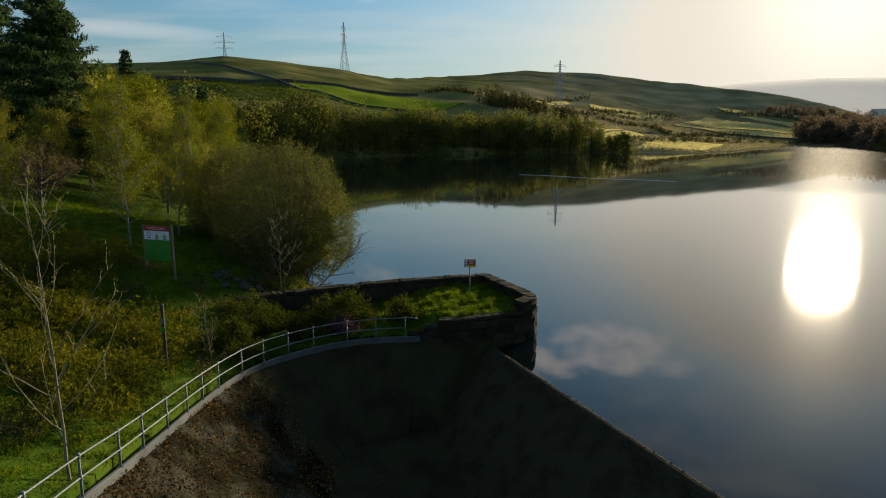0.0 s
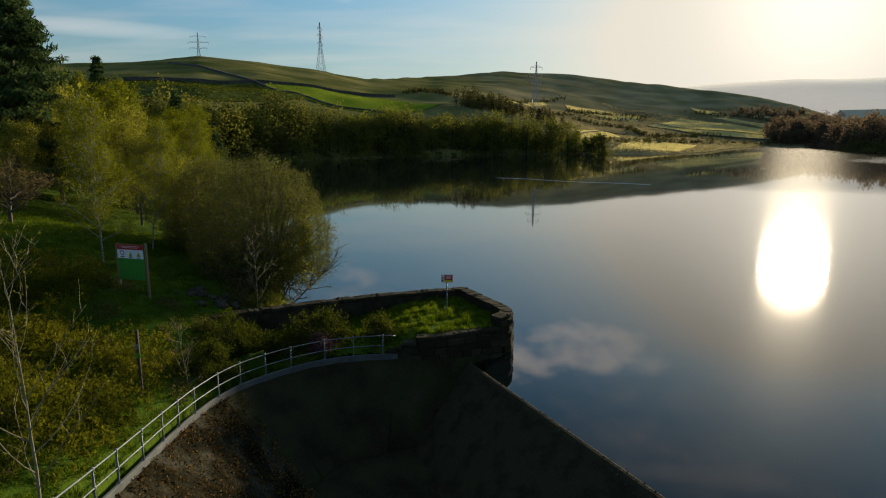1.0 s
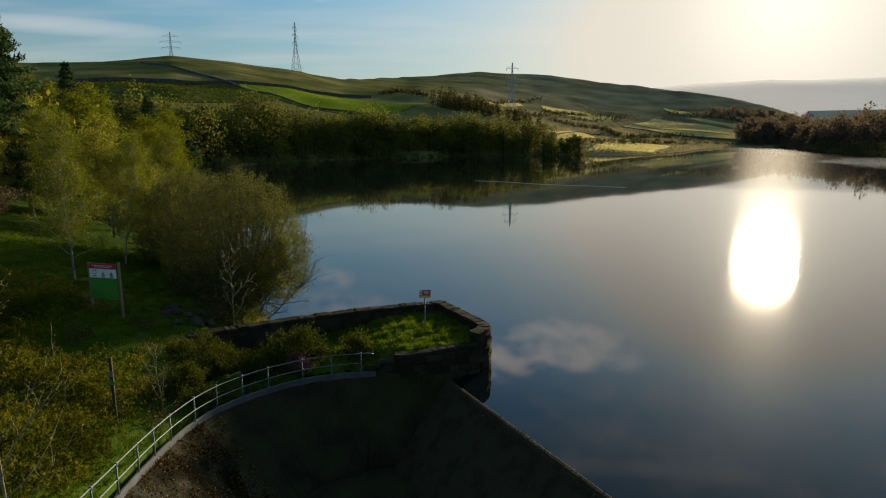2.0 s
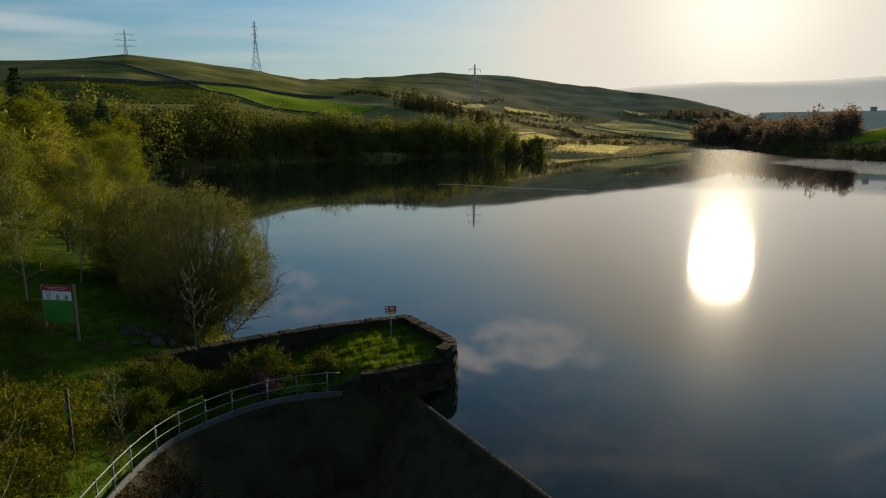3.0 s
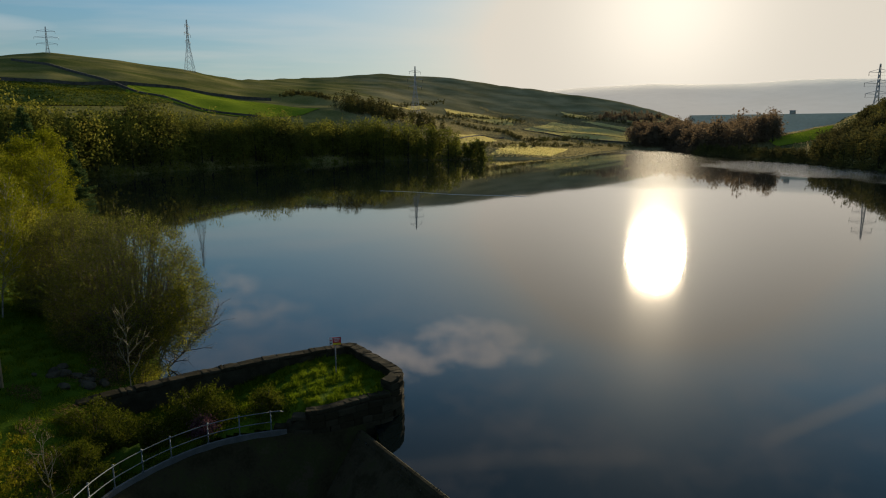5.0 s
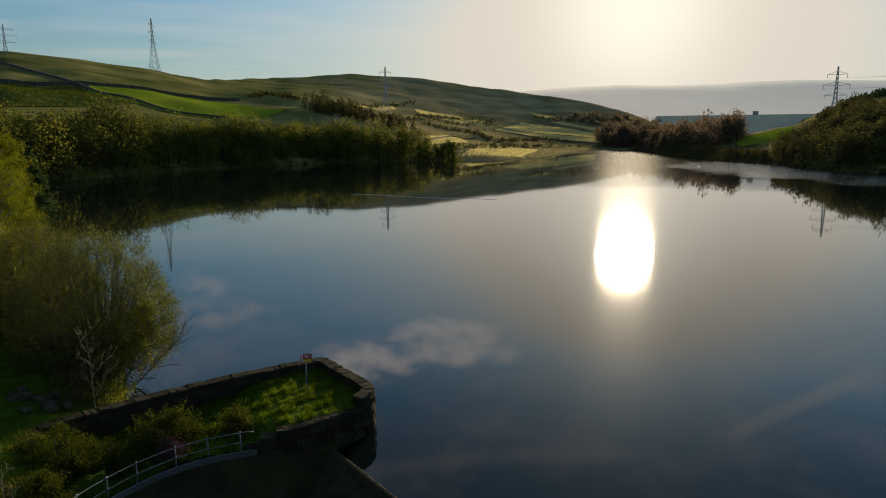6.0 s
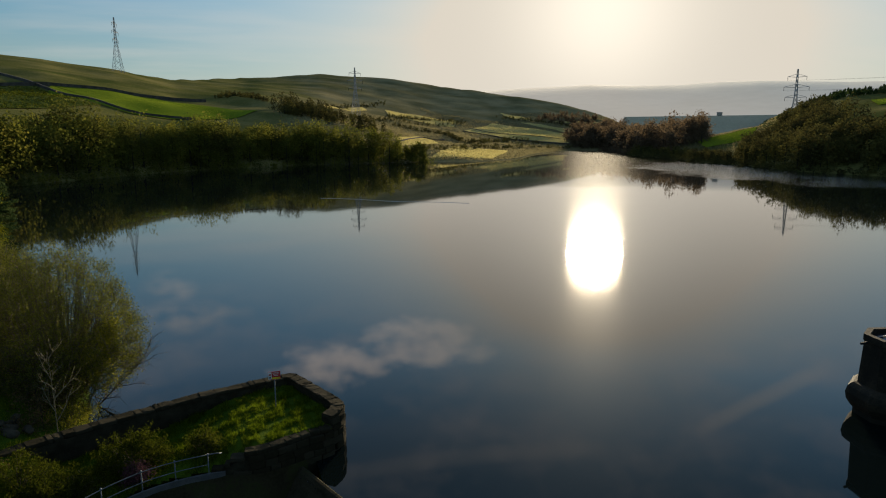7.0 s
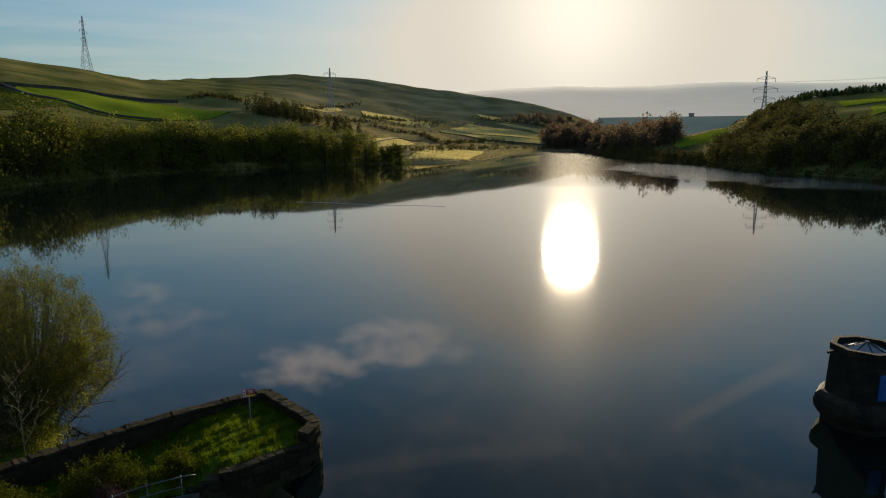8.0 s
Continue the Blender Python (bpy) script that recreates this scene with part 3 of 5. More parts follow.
def curve_points(points, steps):
    """Points evenly spaced along a smooth line through those given."""
    p = np.asarray(points, float)
    s = np.concatenate([[0], np.cumsum(np.linalg.norm(np.diff(p, axis=0), axis=1))])
    u = np.linspace(0, s[-1], steps)
    q = np.stack([np.interp(u, s, p[:, k]) for k in range(p.shape[1])], 1)
    for _ in range(3):
        q[1:-1] = 0.25 * q[:-2] + 0.5 * q[1:-1] + 0.25 * q[2:]
    return q


def sweep(path, section, closed_ends=True):
    """A bar of the section (across, up) along the path of points."""
    p = np.asarray(path, float)
    d = np.gradient(p[:, :2], axis=0)
    d /= np.linalg.norm(d, axis=1)[:, None]
    side = np.stack([d[:, 1], -d[:, 0]], 1)
    v, f, k = [], [], len(section)
    for i in range(len(p)):
        for a, h in section:
            v.append((p[i, 0] + side[i, 0] * a, p[i, 1] + side[i, 1] * a, p[i, 2] + h))
    for i in range(len(p) - 1):
        for j in range(k):
            a, c = i * k + j, i * k + (j + 1) % k
            f.append((a, c, c + k, a + k))
    if closed_ends:
        f.append(tuple(range(k - 1, -1, -1)))
        f.append(tuple((len(p) - 1) * k + j for j in range(k)))
    return v, f


def bars(name, rows, material, parent, label=""):
    """Straight round or square members as one part: rows of (a, b, radius)."""
    s = Soup()
    for a, c, r in rows:
        s.tube([a, c], [r, r], 4)
    return part(name, s.mesh(name), material, parent, label)


# ---- ground, water, far hills ----
def build_ground():
    az = np.concatenate([np.arange(-180, -70, 5.0), np.arange(-70, 75, 0.42), np.arange(75, 180.1, 5.0)])
    az[-1] = 180
    rings = np.concatenate([[0.5, 2.5], np.geomspace(4.0, 1500, 300), np.geomspace(1560, 4800, 14)])
    A, R = np.meshgrid(np.radians(az), rings)
    x, y = R * np.sin(A), R * np.cos(A)
    z = height(x, y)
    z = np.where(R > 1600, np.maximum(z, -20), z)
    m, k = len(rings), len(az)
    v = np.stack([x, y, z], -1).reshape(-1, 3)
    i = (np.arange(m - 1)[:, None] * k + np.arange(k - 1)[None, :]).reshape(-1)
    f = np.stack([i, i + 1, i + 1 + k, i + k], 1)
    me = mesh_of("ground", v, f, True)
    ob = lone("ground", me, M_GRASS, "grassy banks and rolling moorland round the lake", "ground", "structure")
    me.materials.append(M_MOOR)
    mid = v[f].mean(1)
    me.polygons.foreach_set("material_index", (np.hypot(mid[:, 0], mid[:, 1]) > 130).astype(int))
    return ob


build_ground()

outline = [(x, y) for x, y in LAKE]
grown = []
c = LAKE.mean(0)
for i, (x, y) in enumerate(outline):
    keep = i in (0, 1, 2, 26, 27)
    k = 0 if keep else 6.0
    dvec = np.array((x, y)) - c
    dvec = dvec / np.linalg.norm(dvec)
    grown.append((x + dvec[0] * k, y + dvec[1] * k, 0.0))
grown.append((1.9, 29.8, 0.0))
water_bm = bmesh.new()
face = water_bm.faces.new([water_bm.verts.new(p) for p in grown])
bmesh.ops.triangulate(water_bm, faces=[face])
bmesh.ops.recalc_face_normals(water_bm, faces=water_bm.faces)
for fc in water_bm.faces:
    if fc.normal.z < 0:
        fc.normal_flip()
lone("water", water_bm, M_WATER, "calm dark lake water mirroring the low sun", "lake", "structure")


def build_far_hills():
    az = np.radians(np.arange(-40, 100, 0.4))
    crest = np.interp(np.degrees(az), [-40, 10, 20.9, 25, 30.7, 34, 37.8, 41, 43.9, 50, 60, 100], [2.0, 3.0, 3.75, 4.0, 4.2, 4.05, 4.0, 4.15, 4.15, 3.8, 3.6, 2.6])
    v, f = [], []
    rows = [(2300, 0.0), (2700, 0.35), (3100, 0.7), (3500, 0.95), (3700, 1.0), (3900, 0.9)]
    for r, g in rows:
        for a, e in zip(az, crest):
            h = 14 + 3700 * math.tan(radians(e))
            v.append((r * math.sin(a), r * math.cos(a), -20 + (h + 20) * g + 14 * math.sin(a * 31 + r) * g * (1 - g)))
    k = len(az)
    for i in range(len(rows) - 1):
        for j in range(k - 1):
            f.append((i * k + j, i * k + j + 1, (i + 1) * k + j + 1, (i + 1) * k + j))
    lone("backdrop_hill", mesh_of("backdrop_hill", v, f, True), M_FARHILL, "long moorland ridge far beyond the valley, glowing with painted haze", "hill", "structure")


build_far_hills()


FIELDS = []


def drape(name, corners, material, label, lift=0.5, steps=24):
    """A field laid on the land between four corners in order."""
    FIELDS.append((np.array(corners, float), material))
    a, bq, cq, dq = [np.array(p, float) for p in corners]
    u, w = np.meshgrid(np.linspace(0, 1, steps), np.linspace(0, 1, steps))
    p = (a[None, None] * (1 - u)[..., None] + bq * u[..., None]) * (1 - w)[..., None] + (dq * (1 - u)[..., None] + cq * u[..., None]) * w[..., None]
    x = p[..., 0] + 1.5 * ripple(p[..., 0], p[..., 1], 50, 9)
    y = p[..., 1] + 1.5 * ripple(p[..., 1], p[..., 0], 50, 8)
    v = np.stack([x, y, height(x, y) + lift], -1).reshape(-1, 3)
    i = (np.arange(steps - 1)[:, None] * steps + np.arange(steps - 1)[None, :]).reshape(-1)
    return lone(name, mesh_of(name, v, np.stack([i, i + 1, i + 1 + steps, i + steps], 1), True), material, label, "field", "structure")


drape("field_upper", [(-113, 480), (-58, 532), (16, 490), (-24, 432)], M_FIELD_GREEN, "bright green pasture on the hillside")
drape("field_rough", [(-230, 405), (-118, 462), (-76, 425), (-120, 330)], M_FIELD_ROUGH, "rough tussocky pasture below the stone wall")
drape("field_brow", [(-105, 432), (-113, 478), (-24, 434), (-40, 420)], M_FIELD_GREEN, "bright green pasture below a stone wall")
drape("field_valley", [(247, 691), (319, 776), (406, 705), (348, 623)], M_FIELD_DRY, "sunlit dry pasture sloping to the lake")
drape("field_terrace", [(177, 781), (273, 787), (246, 719), (167, 722)], M_FIELD_DRY, "long strip of dry pasture")
drape("field_low", [(113, 472), (157, 540), (153, 483), (109, 430)], M_FIELD_DRY, "small rough pasture above the shore")
drape("field_rushes", [(113, 372), (160, 468), (213, 482), (152, 370)], M_REED, "pale rushes on the lake's shore", 0.35)
drape("field_far_bank", [(352, 430), (405, 418), (362, 378), (334, 394)], M_FIELD_GREEN, "green pasture behind the lakeside trees")
drape("field_strip", [(362, 787), (386, 772), (419, 728), (394, 727)], M_FIELD_DRY, "sunlit strip of pasture between hedges")
drape("field_shelf", [(83, 647), (144, 760), (145, 730), (83, 626)], M_FIELD_DRY, "narrow sunlit shelf of pasture")
drape("field_head", [(426, 813), (499, 814), (487, 795), (434, 801)], M_FIELD_DRY, "pale pasture at the valley head")
drape("field_knoll", [(367, 869), (388, 840), (385, 801), (363, 816)], M_FIELD_DRY, "pale pasture on a knoll")
drape("field_hill", [(455, 362), (490, 350), (440, 312), (420, 328)], M_FIELD_GREEN, "bright green pasture on the wooded hill")
drape("field_slope", [(420, 310), (440, 300), (400, 262), (364, 267)], M_FIELD_GREEN, "green pasture over the lakeside wood")


def stone_wall(points, tall=1.4, wide=0.8):
    p = curve_points(points, 40)
    z = height(p[:, 0], p[:, 1])
    v, f = sweep(np.column_stack([p, z]), [(-wide / 2, -0.6), (-wide / 2, tall), (wide / 2, tall), (wide / 2, -0.6)])
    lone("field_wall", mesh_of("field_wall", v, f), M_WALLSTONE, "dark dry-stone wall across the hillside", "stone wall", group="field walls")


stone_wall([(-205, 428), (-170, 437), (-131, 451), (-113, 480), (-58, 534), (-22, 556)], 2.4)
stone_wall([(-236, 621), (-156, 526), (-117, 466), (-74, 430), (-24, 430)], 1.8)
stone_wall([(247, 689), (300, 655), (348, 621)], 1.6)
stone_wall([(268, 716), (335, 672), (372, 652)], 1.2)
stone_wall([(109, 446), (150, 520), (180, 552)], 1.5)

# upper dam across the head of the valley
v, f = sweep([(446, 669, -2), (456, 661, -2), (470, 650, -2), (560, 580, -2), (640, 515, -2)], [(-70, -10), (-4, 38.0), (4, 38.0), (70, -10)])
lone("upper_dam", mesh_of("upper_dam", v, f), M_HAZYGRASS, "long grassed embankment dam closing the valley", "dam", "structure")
hut = thing("valve_house", "small square stone house on the far dam", "house", (528, 603, 35.8), turn=40)
part("wall", box(6.5, 5, 3.4), M_PALESTONE, hut)
part("roof", box(7.3, 5.8, 0.6, 0.25, (0, 0, 3.4)), M_LEAD, hut)


# ---- spillway, kerb and railing ----
kerb_line = curve_points(KERB, 90)


# the batter runs on under the pier, growing steeper until it meets the weir
batter_line = curve_points(np.vstack([KERB[-6:], [(-0.4, 28.22, 0.44), (0.3, 28.12, 0.42), (1.4, 28.42, 0.36), (2.6, 29.05, 0.25)]]), 60)
batter_line = np.vstack([kerb_line[kerb_line[:, 0] + kerb_line[:, 1] < batter_line[0, 0] + batter_line[0, 1] - 0.1], batter_line])


def toe_of(line):
    d = np.gradient(line[:, :2], axis=0)
    d /= np.linalg.norm(d, axis=1)[:, None]
    side = np.stack([d[:, 1], -d[:, 0]], 1)
    reach = 4.2 - 1.6 * smooth(20, 29, line[:, 1])
    reach = reach * (1 - 0.85 * smooth(-2.5, 2.6, line[:, 0]))
    return line[:, :2] + side * reach[:, None]


def inner_toe():
    return toe_of(kerb_line)


def build_spillway():
    top = batter_line.copy()
    toe = toe_of(top)
    tz = top[:, 2] - 3.6
    v, rows = [], 7
    for r in range(rows):
        u = r / (rows - 1)
        for i in range(len(top)):
            v.append((top[i, 0] * (1 - u) + toe[i, 0] * u, top[i, 1] * (1 - u) + toe[i, 1] * u, (top[i, 2] + 0.02) * (1 - u) + tz[i] * u - 0.12 * math.sin(u * 3.14)))
    k = len(top)
    # Splits near the cast shadow's edge; past it the colour carries the shade.
    split_row = int(np.argmax(top[:, 1] > 23.2))
    va = np.array(v).reshape(rows, k, 3)

    def sheet(block):
        r, n = block.shape[:2]
        i = (np.arange(r - 1)[:, None] * n + np.arange(n - 1)[None, :]).reshape(-1)
        return block.reshape(-1, 3), np.stack([i, i + n, i + n + 1, i + 1], 1)

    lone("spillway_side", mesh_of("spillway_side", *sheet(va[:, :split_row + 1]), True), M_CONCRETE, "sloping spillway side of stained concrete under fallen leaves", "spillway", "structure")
    lone("spillway_curve", mesh_of("spillway_curve", *sheet(va[:, split_row:]), True), M_SHADED, "curved mossy masonry of the spillway, its deep shade in the colour", "spillway", "structure")
    # floor of the channel
    floor = [(x, y, z - 0.02) for (x, y), z in zip(toe, tz)] + [(3.0, 18, -4.2), (6, 4, -6), (9, -4.3, -7), (-3, -4.3, -1)]
    bm = bmesh.new()
    fc = bm.faces.new([bm.verts.new(p) for p in floor])
    bmesh.ops.triangulate(bm, faces=[fc])
    lone("spillway_floor", bm, M_SHADED, "floor of the spillway channel, its deep shade in the colour", "spillway", "structure")


build_spillway()

# the weir: a rounded stone crest with a stepped face
WEIR_A, WEIR_B = Vector((2.3, 29.0, 0)), Vector((16.5, -4.3, 0))


def build_weir():
    weir = thing("weir", "long dark stone weir crest, wet along its lip", "weir", (0, 0, 0), kind="structure")
    section = [(0.14, -5), (0.14, -0.1), (0.08, -0.01), (0.0, 0.03), (-0.12, 0.015), (-0.26, -0.1), (-0.42, -0.34)]
    section += [(-1.3, -1.25), (-2.4, -2.3), (-3.8, -3.7), (-5, -6)]
    pts = [tuple(WEIR_A.lerp(WEIR_B, i / 40)) for i in range(41)]
    v, f = sweep(pts, [(-a, h) for a, h in reversed(section)])
    part("face", mesh_of("face", v, f), M_WEIR, weir)
    return weir


build_weir()


def build_weir_film():
    rng = np.random.RandomState(33)
    s = Soup()
    u = rng.uniform(0, 0.72, 420)
    base = np.array([WEIR_A.lerp(WEIR_B, q) for q in u])
    way = np.array((WEIR_B - WEIR_A).normalized())
    out = np.array([-way[1], way[0], 0])
    if out[0] > 0:
        out = -out
    base = base + out * rng.uniform(-0.1, 0.5, (420, 1)) + np.array([0, 0, 0.03]) * 1.0
    base[:, 2] -= np.maximum(0, (base - np.array([WEIR_A.lerp(WEIR_B, q) for q in u])) @ out) ** 2 * 0.6
    s.cards(base, 0.035, rng, 0.5)
    lone("running_water", s.mesh("running_water"), M_FILM, "thin glinting trickles running over the weir's lip", "water", "stuff")


build_weir_film()


def build_litter():
    rng = np.random.RandomState(77)
    top, toe = kerb_line, inner_toe()
    i = rng.randint(0, 66, 34000)
    u = rng.uniform(0.0, 1.0, 34000) ** 1.25
    keep = ripple(top[i, 1], u * 4.2, 1.1, 31) + rng.uniform(-0.7, 0.7, 34000) > -0.1
    i, u = i[keep], u[keep]
    jit = rng.normal(0, 0.1, (len(i), 2))
    xy = top[i, :2] * (1 - u)[:, None] + toe[i] * u[:, None] + jit
    z = (top[i, 2] + 0.02) - 3.62 * u - 0.12 * np.sin(u * 3.14) + 0.03
    s = Soup()
    s.cards(np.column_stack([xy, z]), 0.036, rng, 0.75)
    lone("leaf_litter", s.mesh("leaf_litter"), M_LITTER, "brown fallen leaves scattered over the spillway side", "leaves", "stuff")


build_litter()

v, f = sweep(kerb_line, [(-0.05, -0.3), (-0.05, 0.18), (-0.035, 0.195), (0.035, 0.195), (0.05, 0.18), (0.05, -0.3)])
lone("kerb", mesh_of("kerb", v, f), M_KERB, "pale concrete kerb under the railing", "kerb", "structure")

POSTS = [(-7.05, 8.2), (-7.25, 10.0), (-7.4, 11.85), (-7.73, 13.8), (-7.8, 15.33), (-7.86, 16.83), (-7.97, 18.6), (-8.0, 20.0), (-8.08, 21.5), (-7.9, 23.05),
         (-7.36, 24.28), (-6.72, 25.5), (-5.76, 26.78), (-4.55, 27.85), (-3.18, 28.35), (-1.75, 28.6)]


def on_kerb(x, y):
    i = int(np.argmin(np.hypot(kerb_line[:, 0] - x, kerb_line[:, 1] - y)))
    return kerb_line[i]


def build_railing():
    rail = thing("railing", "galvanised tubular railing with two rails along the spillway", "railing", tuple(KERB[2]))
    base = Vector(KERB[2])
    feet = [Vector(on_kerb(*p)) for p in POSTS]
    for p in feet:
        s = Soup()
        q = p - base
        s.tube([(q.x, q.y, q.z + 0.1), (q.x, q.y, q.z + 1.12)], [0.026, 0.026], 8)
        post = part("post", s.mesh("post", True), M_STEEL, rail)
        for h in (0.62, 1.1):
            c = Soup()
            c.tube([(q.x, q.y, q.z + h - 0.055), (q.x, q.y, q.z + h + 0.055)], [0.04, 0.04], 8)
            part("clamp", c.mesh("clamp", True), M_STEEL, post)
        fl = box(0.13, 0.13, 0.02, 0.004, (q.x, q.y, q.z + 0.19))
        part("foot_plate", fl, M_STEEL, post)
    line = [on_kerb(-7, 6.0)] + [tuple(p) for p in feet]
    for h in (0.62, 1.1):
        s = Soup()
        pts = curve_points(line, 80)
        s.tube([(x - base.x, y - base.y, z - base.z + h) for x, y, z in pts], [0.023] * 80, 8)
        part("rail", s.mesh("rail", True), M_STEEL, rail)
    s = Soup()
    e = feet[-1] - base
    s.tube([(e.x, e.y, e.z + 1.1), (e.x + 0.35, e.y + 0.05, e.z + 1.09), (e.x + 0.6, e.y + 0.08, e.z + 1.04)], [0.025] * 3, 8)
    part("rail_end", s.mesh("rail_end", True), M_STEEL, rail)


build_railing()

# ---- the stone pier ----
PIER_RING = [(-12.5, 29.9), (-9.4, 31.75), (-6.9, 33.1), (-2.65, 35.0), (0.6, 36.0), (2.63, 36.5), (3.78, 33.9), (4.86, 31.4), (4.55, 30.4), (3.95, 29.9)]
PIER_SOUTH = [(4.0, 29.75), (3.95, 29.5), (2.75, 29.3), (1.4, 28.65), (0.2, 28.25), (-0.6, 28.35), (-1.2, 28.48), (-1.7, 28.58)]


def south_top(x):
    """Height of the south wall, which dips to the kerb at its end."""
    return 1.28 - 0.78 * smooth(0.1, -1.7, np.asarray(x, float))


def build_pier():
    pier = thing("pier_wall", "old dark stone wing wall with rough coping stones", "stone wall", (0, 0, 0), kind="structure")
    ring = np.array([(x, y, 0) for x, y in PIER_RING])
    core = curve_points(ring, 60)
    v, f = sweep(core, [(0.05, -4.5), (0.05, 1.74), (0.62, 1.74), (0.62, -4.5)])
    part("core", mesh_of("core", v, f), M_MORTAR, pier)
    south = curve_points(np.array([(x, y, 0) for x, y in PIER_SOUTH]), 30)
    south[:, 2] = south_top(south[:, 0])
    v, f = sweep(south, [(0.0, -6.8), (0.05, 0.02), (0.5, 0.02), (0.5, -6.8)])
    part("core", mesh_of("core", v, f), M_MORTAR, pier)
    return pier


pier = build_pier()


TURF_EDGE = [(-3.2, 28.38), (-4.5, 27.85), (-5.7, 26.86), (-6.65, 25.62), (-7.45, 24.5), (-9.5, 28)]


def pier_grass_height(x, y):
    inner = 1.44 - 0.8 * smooth(0.5, -5.5, x) + 0.06 * ripple(x, y, 2.5, 12)
    return inner


def build_pier_fill():
    """Turf between the walls of the pier."""
    poly = np.array(PIER_RING[1:] + PIER_SOUTH[1:] + TURF_EDGE)
    xs, ys = np.meshgrid(np.arange(-12, 5.2, 0.15), np.arange(24.3, 37, 0.15))
    d = edge_distance(xs, ys, poly)
    kd, kz = kerb_place(xs, ys)
    z = np.minimum(pier_grass_height(xs, ys), kz + 0.1 + 0.55 * kd)
    idx, v, f = {}, [], []
    for i in range(xs.shape[0] - 1):
        for j in range(xs.shape[1] - 1):
            q = [(i, j), (i, j + 1), (i + 1, j + 1), (i + 1, j)]
            if all(d[a] < -0.02 for a in q):
                for a in q:
                    if a not in idx:
                        idx[a] = len(v)
                        v.append((xs[a], ys[a], z[a]))
                f.append([idx[a] for a in q])
    lone("pier_turf", mesh_of("pier_turf", v, f, True), M_GRASS, "rough green turf on top of the pier", "grass", "structure")


build_pier_fill()


def coping(path, count, wide, top, rng, out):
    """Rough coping stones of uneven length laid end to end along a wall's top."""
    line = curve_points(np.array([(x, y, 0) for x, y in path]), 80)
    run = np.concatenate([[0], np.cumsum(np.linalg.norm(np.diff(line, axis=0), axis=1))])
    cuts = np.cumsum(rng.uniform(0.45, 1.55, count + 1))
    cuts = (cuts - cuts[0]) / (cuts[-1] - cuts[0]) * run[-1]
    p = np.stack([np.interp(cuts, run, line[:, k]) for k in range(3)], 1)
    for i in range(count):
        a, c = Vector(p[i]), Vector(p[i + 1])
        ln = (c - a).length
        bm = box(ln * 1.01, wide * rng.uniform(0.95, 1.05), rng.uniform(0.19, 0.22), 0.035)
        bmesh.ops.subdivide_edges(bm, edges=[e for e in bm.edges if e.calc_length() > 0.3], cuts=1)
        for vert in bm.verts:
            vert.co += Vector(rng.uniform(-0.022, 0.022, 3))
        mid = (a + c) / 2
        nrm = Vector((c.y - a.y, a.x - c.x, 0)).normalized()
        m = Matrix.Translation((mid.x + nrm.x * out, mid.y + nrm.y * out, float(top(mid.x)) + rng.uniform(-0.014, 0.014))) @ Matrix.Rotation(math.atan2(c.y - a.y, c.x - a.x), 4, "Z") @ Matrix.Rotation(rng.normal(0, 0.014), 4, "X")
        part("coping_stone", bm, M_STONE, pier, at=m)


rng = np.random.RandomState(4)
coping(PIER_RING, 42, 0.66, lambda x: 1.74, rng, 0.3)
coping(PIER_SOUTH, 12, 0.52, south_top, rng, 0.25)


def courses(path, z0, z1, rows, rng, top=None):
    """Rough blocks in courses on the outer face of a wall."""
    p = curve_points(np.array([(x, y, 0) for x, y in path]), 40)
    seg = np.linalg.norm(np.diff(p, axis=0), axis=1)
    s = np.concatenate([[0], np.cumsum(seg)])
    hgt = (z1 - z0) / rows
    for r in range(rows):
        u = rng.uniform(0, 0.3)
        while u < s[-1] - 0.3:
            ln = rng.uniform(0.45, 0.95)
            a = Vector([np.interp(u, s, p[:, k]) for k in range(3)])
            c = Vector([np.interp(min(u + ln, s[-1]), s, p[:, k]) for k in range(3)])
            if (c - a).length < 0.15:
                break
            bm = box((c - a).length * 0.985, 0.15 + rng.uniform(0, 0.05), hgt * 0.97, 0.03)
            for vert in bm.verts:
                vert.co += Vector(rng.uniform(-0.018, 0.018, 3))
            mid = (a + c) / 2
            u += ln
            if top and z0 + (r + 0.9) * hgt > float(top(min(a.x, c.x))):
                bm.free()
                continue
            m = Matrix.Translation((mid.x, mid.y, z0 + r * hgt)) @ Matrix.Rotation(math.atan2(c.y - a.y, c.x - a.x), 4, "Z")
            part("wall_stone", bm, M_STONE, pier, at=m)


courses(PIER_RING[4:], -0.3, 1.74, 6, rng)
courses(PIER_SOUTH, -1.5, 1.28, 8, rng, south_top)


